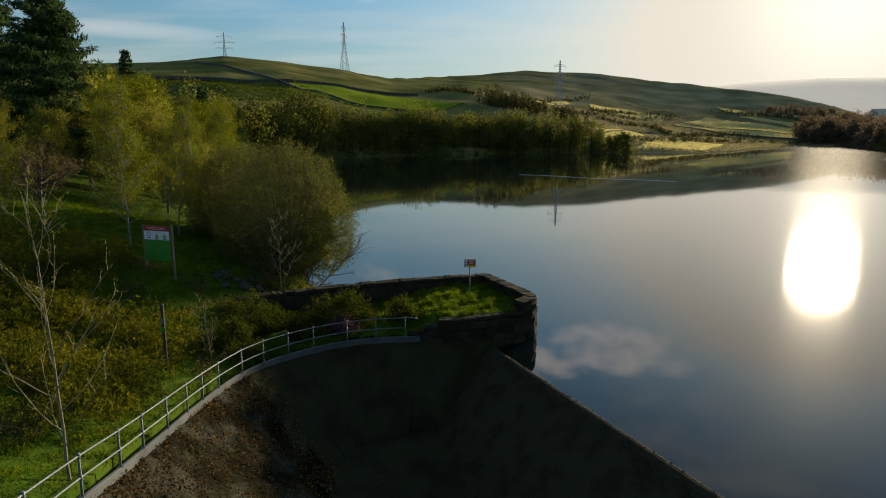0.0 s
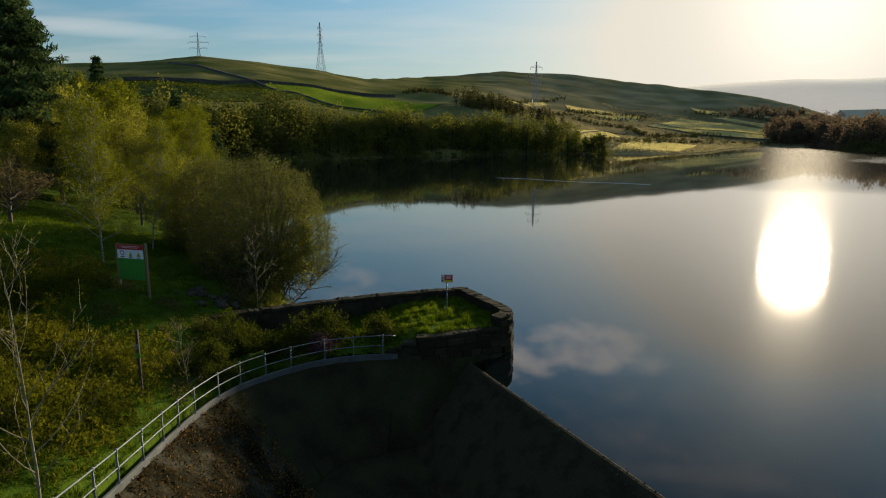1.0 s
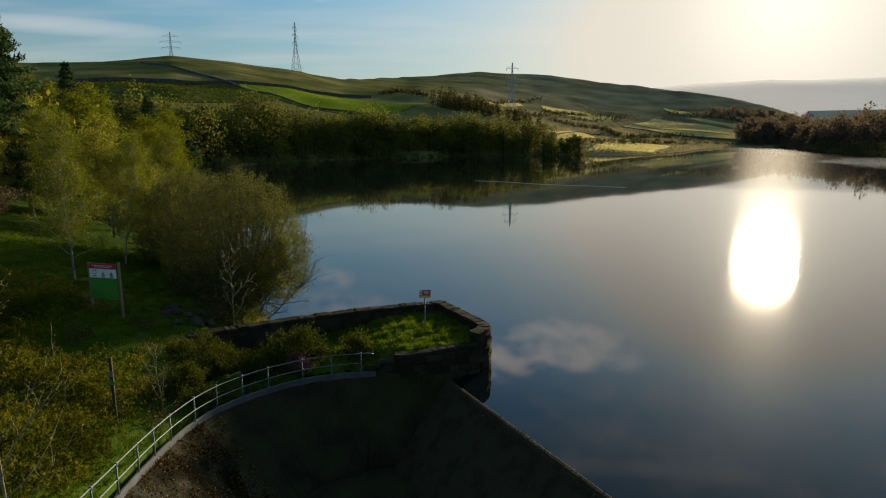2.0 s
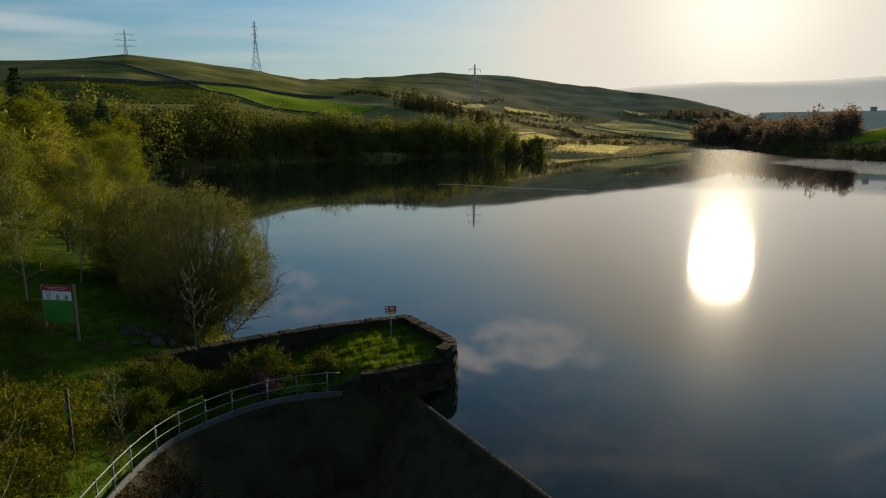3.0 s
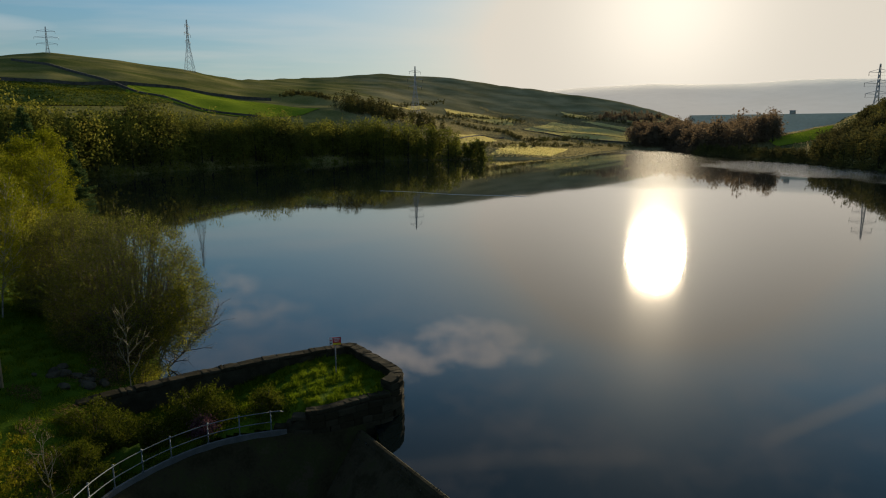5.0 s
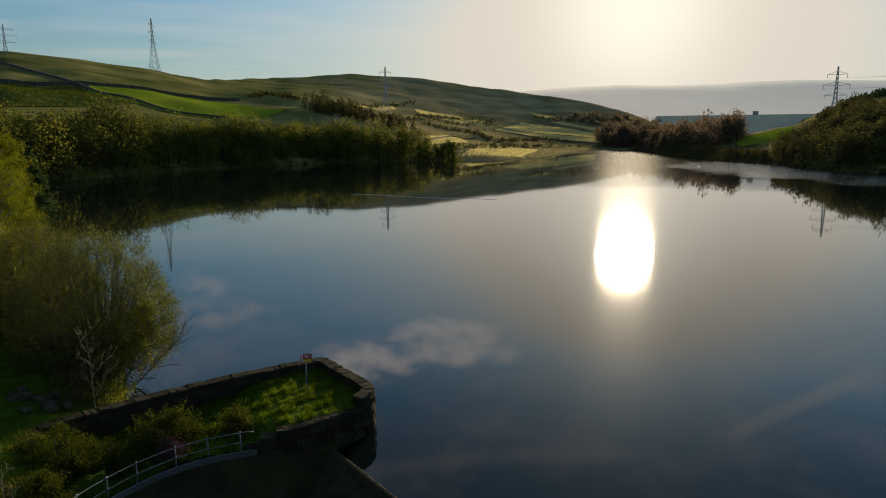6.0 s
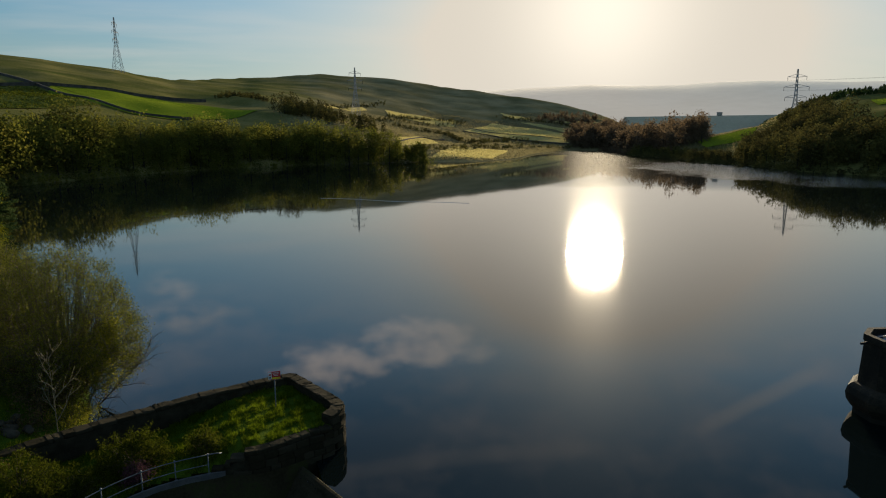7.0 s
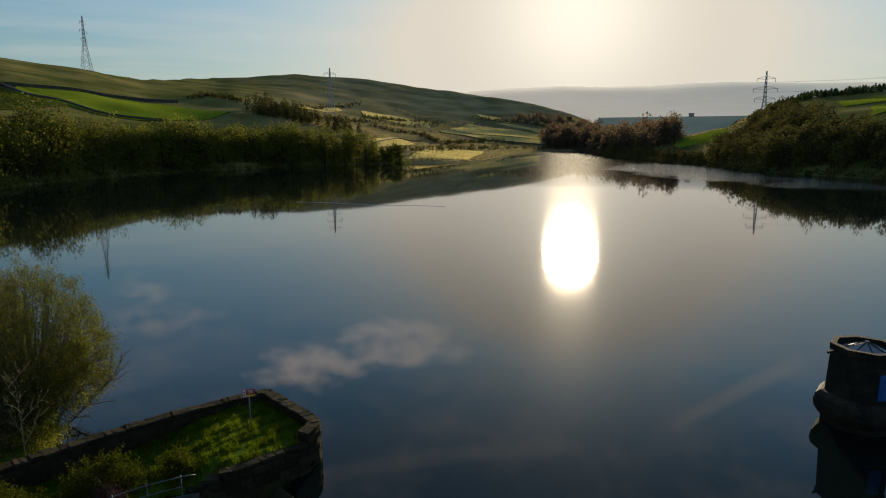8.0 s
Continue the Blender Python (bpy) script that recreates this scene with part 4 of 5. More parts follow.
# ---- sign on the pier ----
def build_warning_sign():
    s = thing("warning_sign", "red and white warning sign on a steel post in turf", "sign", (1.42, 32.75, 1.6))
    t = Soup()
    t.tube([(0, 0, -0.2), (0, 0, 1.85)], [0.032, 0.032], 8)
    part("post", t.mesh("post", True), M_STEEL, s)
    plate = part("plate", box(0.62, 0.02, 0.42, 0.004, (0, -0.045, 1.5)), M_RED, s, "faded red plate")
    part("symbol_panel", box(0.16, 0.006, 0.38, 0, (-0.22, -0.060, 1.52)), M_WHITE, plate, "white symbol panel")
    part("symbol", box(0.09, 0.006, 0.09, 0, (-0.22, -0.066, 1.72)), M_RED, plate)
    part("symbol", box(0.09, 0.006, 0.09, 0, (-0.22, -0.066, 1.57)), M_BLACK, plate)
    part("stripe", box(0.42, 0.006, 0.09, 0, (0.08, -0.060, 1.52)), M_YELLOW, plate, "yellow strip")
    for k in range(3):
        part("text_bar", box(0.32 - 0.05 * k, 0.006, 0.025, 0, (0.08, -0.060, 1.84 - 0.07 * k)), M_WHITE, plate)


build_warning_sign()


# ---- notice board on the bank ----
def build_board():
    s = thing("notice_board", "tall green notice board with red header between two timber posts", "notice board", (-14.3, 31.1, 2.74), turn=-18)
    for x, lo, hi in ((-0.86, -0.4, 2.85), (0.86, -0.6, 2.92)):
        part("post", box(0.11, 0.11, hi - lo, 0.012, (x, 0, lo)), M_TIMBER, s)
    panel = part("panel", box(1.56, 0.03, 1.8, 0.006, (0, -0.075, 1.05)), M_GREEN, s, "green painted panel")
    part("header", box(1.54, 0.008, 0.26, 0, (0, -0.096, 2.58)), M_RED, panel, "dark red header strip")
    part("symbol_strip", box(1.54, 0.008, 0.44, 0, (0, -0.096, 2.13)), M_WHITE, panel, "white strip of warning symbols")
    for k in range(2):
        part("text_bar", box(1.2 - 0.3 * k, 0.006, 0.018, 0, (0, -0.103, 2.73 - 0.07 * k)), M_WHITE, panel)
    for x in (0.02, 0.5):
        bm = bmesh.new()
        q = [bm.verts.new((x + a, -0.106, 2.23 + c)) for a, c in ((-0.13, 0), (0.13, 0), (0, 0.25))]
        bm.faces.new(q)
        bmesh.ops.solidify(bm, geom=bm.faces[:], thickness=0.004)
        part("warning_triangle", bm, M_YELLOW, panel, "yellow warning triangle")
        part("text_bar", box(0.2, 0.006, 0.035, 0, (x, -0.103, 2.16)), M_BLACK, panel)
    bm = bmesh.new()
    bmesh.ops.create_circle(bm, cap_ends=True, radius=0.12, segments=20, matrix=Matrix.Translation((-0.47, -0.106, 2.41)) @ Matrix.Rotation(radians(90), 4, "X"))
    part("ban_symbol", bm, M_RED, panel, "red ban symbol")
    bm = bmesh.new()
    bmesh.ops.create_circle(bm, cap_ends=True, radius=0.085, segments=20, matrix=Matrix.Translation((-0.47, -0.110, 2.41)) @ Matrix.Rotation(radians(90), 4, "X"))
    part("ban_field", bm, M_WHITE, panel)
    part("text_bar", box(0.22, 0.006, 0.05, 0, (-0.47, -0.103, 2.19)), M_RED, panel)
    part("crossbar", box(1.62, 0.05, 0.09, 0.006, (0, 0, 1.15)), M_TIMBER, s)


build_board()


def build_marker_post():
    z = float(height(-10.0, 21.6)) + 0.3
    s = thing("marker_post", "leaning grey timber post with a small green plate in the gorse", "post", (-10.0, 21.6, z))
    part("shaft", box(0.1, 0.1, 2.7, 0.015, (0, 0, -0.5)), M_OLD_TIMBER, s)
    part("plate", box(0.2, 0.02, 0.16, 0.004, (0, -0.072, 1.2)), M_GREEN, s, "small green plate")
    part("plate", box(0.15, 0.02, 0.2, 0.004, (0, -0.072, 1.5)), M_LEAD, s, "small grey plate")


build_marker_post()


# ---- valve tower standing in the lake ----
def ngon_ring(sides, r, z, turn=0.0):
    return [(r * math.cos(2 * math.pi * (i + turn) / sides), r * math.sin(2 * math.pi * (i + turn) / sides), z) for i in range(sides)]


def loft(rings, cap_top=True):
    v, f, k = [], [], len(rings[0])
    for r in rings:
        v += r
    for i in range(len(rings) - 1):
        for j in range(k):
            a, c = i * k + j, i * k + (j + 1) % k
            f.append((a, c, c + k, a + k))
    if cap_top:
        f.append(tuple((len(rings) - 1) * k + j for j in range(k)))
    return v, f


def build_tower():
    t = thing("valve_tower", "octagonal dark stone valve tower standing in the lake", "tower", (34.3, 24.08, 0), turn=8)
    v, f = loft([ngon_ring(8, 1.95, -6), ngon_ring(8, 1.95, 0.3), ngon_ring(8, 2.1, 0.45), ngon_ring(8, 2.33, 0.8), ngon_ring(8, 2.4, 1.2), ngon_ring(8, 2.3, 1.55), ngon_ring(8, 2.05, 1.78), ngon_ring(8, 1.9, 1.82)])
    part("base", mesh_of("base", v, f), M_DARKSTONE, t)
    v, f = loft([ngon_ring(8, 1.86, 1.8), ngon_ring(8, 1.76, 4.25), ngon_ring(8, 1.82, 4.3), ngon_ring(8, 1.82, 4.64), ngon_ring(8, 1.5, 4.64), ngon_ring(8, 1.5, 4.15)])
    part("turret", mesh_of("turret", v, f), M_DARKSTONE, t)
    v, f = loft([ngon_ring(8, 1.48, 4.25), ngon_ring(8, 0.1, 4.8), ngon_ring(8, 0.08, 4.87)])
    roof = part("roof", mesh_of("roof", v, f), M_LEAD, t, "low grey pyramid roof")
    for i in range(8):
        a = 2 * math.pi * i / 8
        bars("roof_rib", [((1.47 * math.cos(a), 1.47 * math.sin(a), 4.28), (0.1 * math.cos(a), 0.1 * math.sin(a), 4.84), 0.03)], M_IRON, roof)
    part("spout", box(0.5, 0.12, 0.12, 0.01, (-1.85, 0.9, 4.22)), M_IRON, t)
    return t


tower = build_tower()


def build_tower_door(t):
    a = math.radians(-112.5)
    m = Matrix.Rotation(a + math.pi / 2, 4, "Z")
    d = part("door", box(0.75, 0.12, 1.45, 0.01, (-0.1, -1.70, 2.05)), M_BLUE, t, "blue painted door", at=m)
    part("door_frame", box(0.9, 0.06, 1.55, 0.01, (-0.1, -1.68, 2.0)), M_IRON, t, at=m)
    return d


build_tower_door(tower)


# ---- pylons ----
def build_pylon(at, tall, arm, turn, label):
    p = thing("pylon", label, "pylon", at, "pylons", turn=turn)
    r = 0.0027 * tall
    w0, w1, knee = 0.085 * tall, 0.02 * tall, 0.55 * tall

    def half(z):
        return w0 + (w1 - w0) * min(z / knee, 1) if z < knee else w1 + (0.006 * tall - w1) * (z - knee) / (tall - knee)

    levels = [0, 0.13, 0.25, 0.35, 0.44, 0.51, 0.58, 0.65, 0.72, 0.79, 0.86, 0.93, 1.0]
    levels = [q * tall for q in levels]
    corners = [(-1, -1), (1, -1), (1, 1), (-1, 1)]
    for cx, cy in corners:
        s = Soup()
        pts = [(cx * half(z), cy * half(z), z) for z in levels]
        s.tube(pts, [r * 1.3] * len(pts), 4)
        part("leg", s.mesh("leg"), M_PYLON, p)
    rows = []
    for z0, z1 in zip(levels[:-1], levels[1:]):
        for k in range(4):
            a, c = corners[k], corners[(k + 1) % 4]
            rows.append(((a[0] * half(z0), a[1] * half(z0), z0), (c[0] * half(z1), c[1] * half(z1), z1), r * 0.8))
            rows.append(((c[0] * half(z0), c[1] * half(z0), z0), (a[0] * half(z1), a[1] * half(z1), z1), r * 0.8))
    bars("bracing", rows, M_PYLON, p)
    for q, ln in ((0.58, 0.85), (0.73, 1.0), (0.88, 0.75)):
        z = q * tall
        for sgn in (-1, 1):
            tip = (sgn * arm * ln, 0, z + 0.01 * tall)
            rows = [((sgn * half(z), -half(z), z), tip, r), ((sgn * half(z), half(z), z), tip, r), ((0, 0, z + 0.05 * tall), tip, r)]
            a = bars("arm", rows, M_PYLON, p)
            bars("insulator", [(tip, (tip[0], 0, z - 0.045 * tall), r * 1.1)], M_IRON, a)
    return p


PYLONS = [((-245, 733, 82), 40.5, 11, 5), ((-117, 774, 83.5), 57, 10, 80), ((113, 628, 33), 47.5, 8, 12), ((407, 385.5, 13), 50.5, 8.6, -35)]
for at, tall, arm, turn in PYLONS:
    build_pylon(at, tall, arm, turn, "grey steel lattice pylon on the moor")

# wires from the pylon on the wooded bank
wires = thing("power_line", "thin sagging wires strung from the pylon", "wire", (407, 385.5, 36))
for q, arm in ((0.58, 7.3), (0.73, 8.6), (0.88, 6.5)):
    for sgn in (-1, 1):
        a = Matrix.Rotation(radians(-35), 3, "Z") @ Vector((sgn * arm, 0, 50.5 * (q - 0.045) - 23))
        far_end = a + Vector((230, -190, 22))
        s = Soup()
        s.tube([a.lerp(far_end, u) - Vector((0, 0, 26 * u * (1 - u))) for u in np.linspace(0, 1, 16)], [0.045] * 16, 3)
        part("wire", s.mesh("wire"), M_IRON, wires)


# ---- trees and shrubs ----
def branch(start, way, length, steps, rng, wobble=0.15, lift=0.0):
    p, d = np.array(start, float), np.array(way, float)
    pts = [p.copy()]
    for _ in range(steps):
        d = d + rng.normal(0, wobble, 3) + np.array([0, 0, lift])
        d /= np.linalg.norm(d)
        p = p + d * length / steps
        pts.append(p.copy())
    return np.array(pts)


def grow(seed, tall, trunk_r, limbs, limb_len, first=0.25, angle=50, twigs=6, twig_len=0.9, lift=0.08, lean=0.05, shape=0.6, sides=6, twig_r=0.012, limb_r=0.5, tilt=(0, 0)):
    """A tree's wood as one soup, and the places where its leaves sit."""
    rng = np.random.RandomState(seed)
    s, spots = Soup(), []
    stem = branch((0, 0, -0.3), (tilt[0] + rng.normal(0, lean), tilt[1] + rng.normal(0, lean), 1), tall + 0.3, 9, rng, 0.04, 0.03)
    s.tube(stem, np.linspace(trunk_r, trunk_r * 0.12, len(stem)), sides)
    for i in range(limbs):
        u = first + (0.97 - first) * (i + rng.uniform(0, 1)) / limbs
        k = u * (len(stem) - 1)
        a = stem[int(k)] + (stem[min(int(k) + 1, len(stem) - 1)] - stem[int(k)]) * (k % 1)
        az = i * 2.4 + rng.uniform(-0.5, 0.5)
        el = radians(90 - angle + rng.uniform(-12, 12))
        span = limb_len * ((1 - (u - first) / (1 - first)) ** shape * 0.85 + 0.15) * rng.uniform(0.75, 1.15)
        limb = branch(a, (math.cos(az) * math.cos(el), math.sin(az) * math.cos(el), math.sin(el)), span, 6, rng, 0.13, lift)
        r = trunk_r * (1 - u) * limb_r + twig_r * 1.6
        s.tube(limb, np.linspace(r, twig_r * 0.7, len(limb)), 4)
        for t in range(twigs):
            q = rng.uniform(0.25, 1.0) * (len(limb) - 1)
            b0 = limb[int(q)] + (limb[min(int(q) + 1, len(limb) - 1)] - limb[int(q)]) * (q % 1)
            dvec = limb[-1] - limb[0]
            way = dvec / (np.linalg.norm(dvec) + 1e-6) + rng.normal(0, 0.55, 3) + np.array([0, 0, lift * 2])
            tw = branch(b0, way / np.linalg.norm(way), twig_len * rng.uniform(0.5, 1.2), 3, rng, 0.2, lift)
            s.tube(tw, np.linspace(twig_r, twig_r * 0.4, len(tw)), 3)
            spots += list(tw[1:]) + [(tw[1] + tw[2]) / 2, (tw[2] + tw[3]) / 2]
    return s, np.array(spots), rng


def leafed(spots, count, jitter, size, rng, thin=0.6):
    s = Soup()
    pick = spots[rng.randint(0, len(spots), count)]
    s.cards(pick + np.clip(rng.normal(0, jitter, (count, 3)), -1.7 * jitter, 1.7 * jitter), size, rng, thin)
    return s


def make_tree(name, label, category, seed, at, bark, leaf, count, jitter, size, group="", turn=0, **habit):
    wood, spots, rng = grow(seed, **habit)
    t = thing(name, label, category, at, group, turn=turn)
    part("trunk", wood.mesh("trunk", True), bark, t)
    if count:
        part("crown", leafed(spots, count, jitter, size, rng).mesh("crown"), leaf, t)
    return t


def put(x, y, sink=0.05):
    return (x, y, float(height(x, y)) - sink)


def again(t, x, y, scale, turn):
    z = float(height(x, y)) - 0.05
    c = copy_thing(t, pose(x, y, z, 0, 0, turn))
    c.scale = (scale, scale, scale)
    return c


# birches behind the notice board
birch = make_tree("birch_tree", "slender birch with white bark and fresh yellow-green leaves", "tree", 11, put(-17.8, 35.2), M_BIRCH, M_LEAF_BIRCH, 22000, 0.2, 0.036,
                  "birches on the bank", tall=8.4, trunk_r=0.058, limb_r=0.22, limbs=40, limb_len=2.4, first=0.18, angle=52, twigs=7, twig_len=0.9, lift=0.05, shape=0.7)
again(birch, -17.3, 40.5, 0.92, 130)
again(birch, -24, 47, 1.0, 220)
again(birch, -21, 56, 1.05, 60)
again(birch, -22.3, 32, 0.72, 300)

# broad yellow-green trees farther up the shore
yellow = make_tree("larch_tree", "rounded tree in fresh yellow-green leaf", "tree", 23, put(-34, 72), M_BARK, M_LEAF_BIRCH, 25000, 0.3, 0.074,
                   "leafing trees on the shore", tall=11, trunk_r=0.2, limbs=34, limb_len=4.2, first=0.12, angle=55, twigs=7, twig_len=1.4, lift=0.06, shape=0.55, twig_r=0.016)
for x, y, k, a in ((-40, 76, 1.1, 90), (-28, 76, 0.95, 30), (-33, 92, 1.15, 200), (-25, 64, 0.75, 250), (-45, 100, 1.3, 10), (-38, 108, 1.05, 160), (-22, 66, 0.6, 100)):
    again(yellow, x, y, k, a)

olive = make_tree("alder_tree", "dull olive-brown tree just coming into leaf", "tree", 31, put(-29, 52), M_BARK, M_LEAF_OLIVE, 17000, 0.28, 0.062,
                  "bare and budding trees", tall=8.5, trunk_r=0.18, limbs=30, limb_len=3.8, first=0.15, angle=55, twigs=8, twig_len=1.3, lift=0.05, shape=0.5, twig_r=0.014)
for x, y, k, a in ((-26, 60, 1.0, 260), (-27.5, 43.5, 0.62, 140), (-30.5, 43, 0.6, 200), (-22, 50, 0.7, 200), (-18, 47, 0.65, 20), (-24, 54, 0.85, 300)):
    again(olive, x, y, k, a)

brown = make_tree("thorn_tree", "small gnarled thorn tree with dark spreading boughs", "tree", 37, put(-25.2, 39.2), M_BARK, M_LEAF_BROWN, 3500, 0.25, 0.05,
                  tall=3.0, trunk_r=0.16, limbs=18, limb_len=2.6, first=0.3, angle=68, twigs=9, twig_len=0.8, lift=0.05, shape=0.3)


def make_conifer(name, label, seed, at, tall, spread, group):
    rng = np.random.RandomState(seed)
    t = thing(name, label, "conifer", at, group)
    wood, cards = Soup(), Soup()
    wood.tube([(0, 0, -0.3), (0, 0, tall * 0.5), (0, 0, tall)], [tall * 0.018, tall * 0.011, 0.02], 7)
    spots = []
    z = tall * 0.08
    while z < tall * 0.985:
        u = z / tall
        reach = spread * (1 - u) ** 0.8 * rng.uniform(0.75, 1.1) + 0.15
        for k in range(6):
            a = rng.uniform(0, 6.28)
            pts = branch((0, 0, z), (math.cos(a), math.sin(a), 0.25), reach * rng.uniform(0.7, 1.15), 5, rng, 0.06, -0.09)
            pts[-1, 2] += 0.08 * reach
            wood.tube(pts, np.linspace(0.05 * (1 - u) + 0.012, 0.008, len(pts)), 3)
            for q in np.linspace(0.2, 1, max(4, int(reach * 5))):
                k2 = q * 5
                b0 = pts[int(min(k2, 4.99))] + (pts[min(int(k2) + 1, 5)] - pts[int(min(k2, 4.99))]) * (k2 % 1)
                wide = 0.34 * reach * (1 - abs(q - 0.45)) * 0.8
                side = np.array([-math.sin(a), math.cos(a), -0.25])
                for _ in range(5):
                    spots.append(b0 + side * rng.uniform(-wide, wide) + rng.normal(0, 0.06, 3))
        z += tall * 0.027 + 0.05
    spots = np.repeat(np.array(spots), 2, 0)
    spots = spots + rng.normal(0, 0.10, spots.shape)
    cards.cards(spots, 0.009 * tall + 0.06, rng, 0.24)
    part("trunk", wood.mesh("trunk", True), M_BARK, t)
    part("crown", cards.mesh("crown"), M_NEEDLE, t)
    return t


spruce = make_conifer("spruce_tree", "tall dark spruce with drooping boughs", 41, put(-30.6, 50.0), 19, 6.2, "dark conifers")
for x, y, k, a in ((-36.5, 51, 1.1, 50), (-34.5, 57, 1.0, 140), (-43, 55, 1.15, 10), (-38.5, 79, 0.85, 200), (-42, 112, 0.95, 80), (-45, 118, 0.85, 300), (-37, 116, 0.8, 20)):
    again(spruce, x, y, k, a)


# the big willow beside the pier, many stems from one root, with an even dome of twigs
def make_willow():
    t = thing("willow_bush", "broad domed willow of many stems and fine twigs", "bush", put(-10.0, 39.6))
    rng = np.random.RandomState(52)
    wood, spots = Soup(), []
    for i in range(190):
        a, rise = rng.uniform(0, 6.28), rng.uniform(0.02, 1) ** 0.8
        flat_r = math.sqrt(1 - rise * rise)
        belly = 0.8 + 0.25 * min(1.0, rise / 0.4)
        tip = np.array([4.5 * math.cos(a) * flat_r * belly, 4.4 * math.sin(a) * flat_r * belly, 7.8 * rise + 0.3]) * rng.uniform(0.86, 1.0) ** 0.5
        foot = np.array([0.8 * math.cos(a) * rng.uniform(0, 1.5), 0.8 * math.sin(a) * rng.uniform(0, 1.5), -0.3])
        bow = np.array([0, 0, 0.9 * (1 - rise)])
        stem = np.array([foot + (tip - foot) * u + bow * math.sin(u * 3.14) + rng.normal(0, 0.06, 3) for u in np.linspace(0, 1, 9)])
        wood.tube(stem, np.linspace(0.05, 0.009, len(stem)), 4)
        for k in range(16):
            w = rng.uniform(2.0, 8.0)
            m = min(int(w), 7)
            b0 = stem[m] + (stem[m + 1] - stem[m]) * (w - m)
            way = stem[-1] - stem[4]
            way = way / np.linalg.norm(way) + rng.normal(0, 0.5, 3) + np.array([0, 0, 0.1])
            tw = branch(b0, way / np.linalg.norm(way), rng.uniform(0.35, 0.85), 4, rng, 0.14, 0.03)
            wood.tube(tw, np.linspace(0.010, 0.004, len(tw)), 3)
            spots += list(tw[1:]) + list((tw[1:-1] + tw[2:]) / 2)
    for i in range(2800):
        a, rise = rng.uniform(0, 6.28), rng.uniform(0.0, 1.0)
        flat_r = math.sqrt(1 - rise * rise)
        belly = 0.8 + 0.25 * min(1.0, rise / 0.4)
        out = np.array([4.5 * math.cos(a) * flat_r * belly, 4.4 * math.sin(a) * flat_r * belly, 7.8 * rise + 0.3])
        out = out * (0.95 + 0.04 * math.sin(a * 5 + rise * 7) + 0.03 * math.sin(a * 11 - rise * 13) + rng.normal(0, 0.045))
        way = out / np.linalg.norm(out) + rng.normal(0, 0.4, 3)
        tw = branch(out - 0.3 * way, way / np.linalg.norm(way), rng.uniform(0.3, 0.65), 3, rng, 0.15, 0.02)
        wood.tube(tw, np.linspace(0.008, 0.003, len(tw)), 3)
        spots += list(tw[1:]) * 3
    part("branchwork", wood.mesh("branchwork", True), M_BARK, t)
    part("crown", leafed(np.array(spots), 105000, 0.12, 0.037, rng).mesh("crown"), M_LEAF_WILLOW, t)
    return t


willow = make_willow()
again(willow, -14.4, 44.6, 0.86, 140)
make_tree("sallow_bush", "bright green-leaved sallow growing through the willow", "bush", 61, put(-8.6, 37.3), M_PALE_BARK, M_LEAF_OLIVE, 7000, 0.2, 0.042,
          tall=4.6, tilt=(0.42, 0.1), trunk_r=0.06, limbs=26, limb_len=1.9, first=0.1, angle=40, twigs=7, twig_len=0.8, lift=0.08, shape=0.45)
make_tree("bare_twig_bush", "bare dark twiggy bush leaning over the water", "bush", 67, put(-8.9, 39.6), M_BARK, M_LEAF_BROWN, 0, 0.1, 0.03,
          tall=4.4, trunk_r=0.05, tilt=(1.3, 0.25), limbs=34, limb_len=2.2, first=0.1, angle=55, twigs=9, twig_len=0.9, lift=0.0, shape=0.3, twig_r=0.010)
make_tree("white_stem_birch", "thin pale birch stem standing before the willow", "tree", 71, put(-8.8, 33.3), M_PALE_BARK, M_LEAF_BIRCH, 0, 0.1, 0.03,
          tall=4.4, limb_r=0.3, trunk_r=0.032, limbs=9, limb_len=1.6, first=0.25, angle=35, twigs=5, twig_len=0.7, lift=0.05)

# bare sapling by the railing
make_tree("bare_sapling", "bare pale sapling with upswept thin branches", "tree", 83, (-8.15, 12.6, 2.55), M_PALE_BARK, M_LEAF_BIRCH, 260, 0.05, 0.03,
          tall=6.4, trunk_r=0.04, limbs=20, limb_len=2.6, first=0.12, angle=36, twigs=5, twig_len=0.6, lift=0.10, shape=0.5, sides=8, twig_r=0.006, limb_r=0.2, lean=0.0, tilt=(-0.16, 0.06))
make_tree("bare_shrub", "small bare shrub with pale dry twigs", "bush", 89, put(-9.0, 23.4), M_PALE_BARK, M_LEAF_BROWN, 200, 0.05, 0.025,
          tall=2.5, trunk_r=0.035, limbs=10, limb_len=1.25, first=0.12, angle=36, twigs=4, twig_len=0.4, lift=0.06, twig_r=0.005)


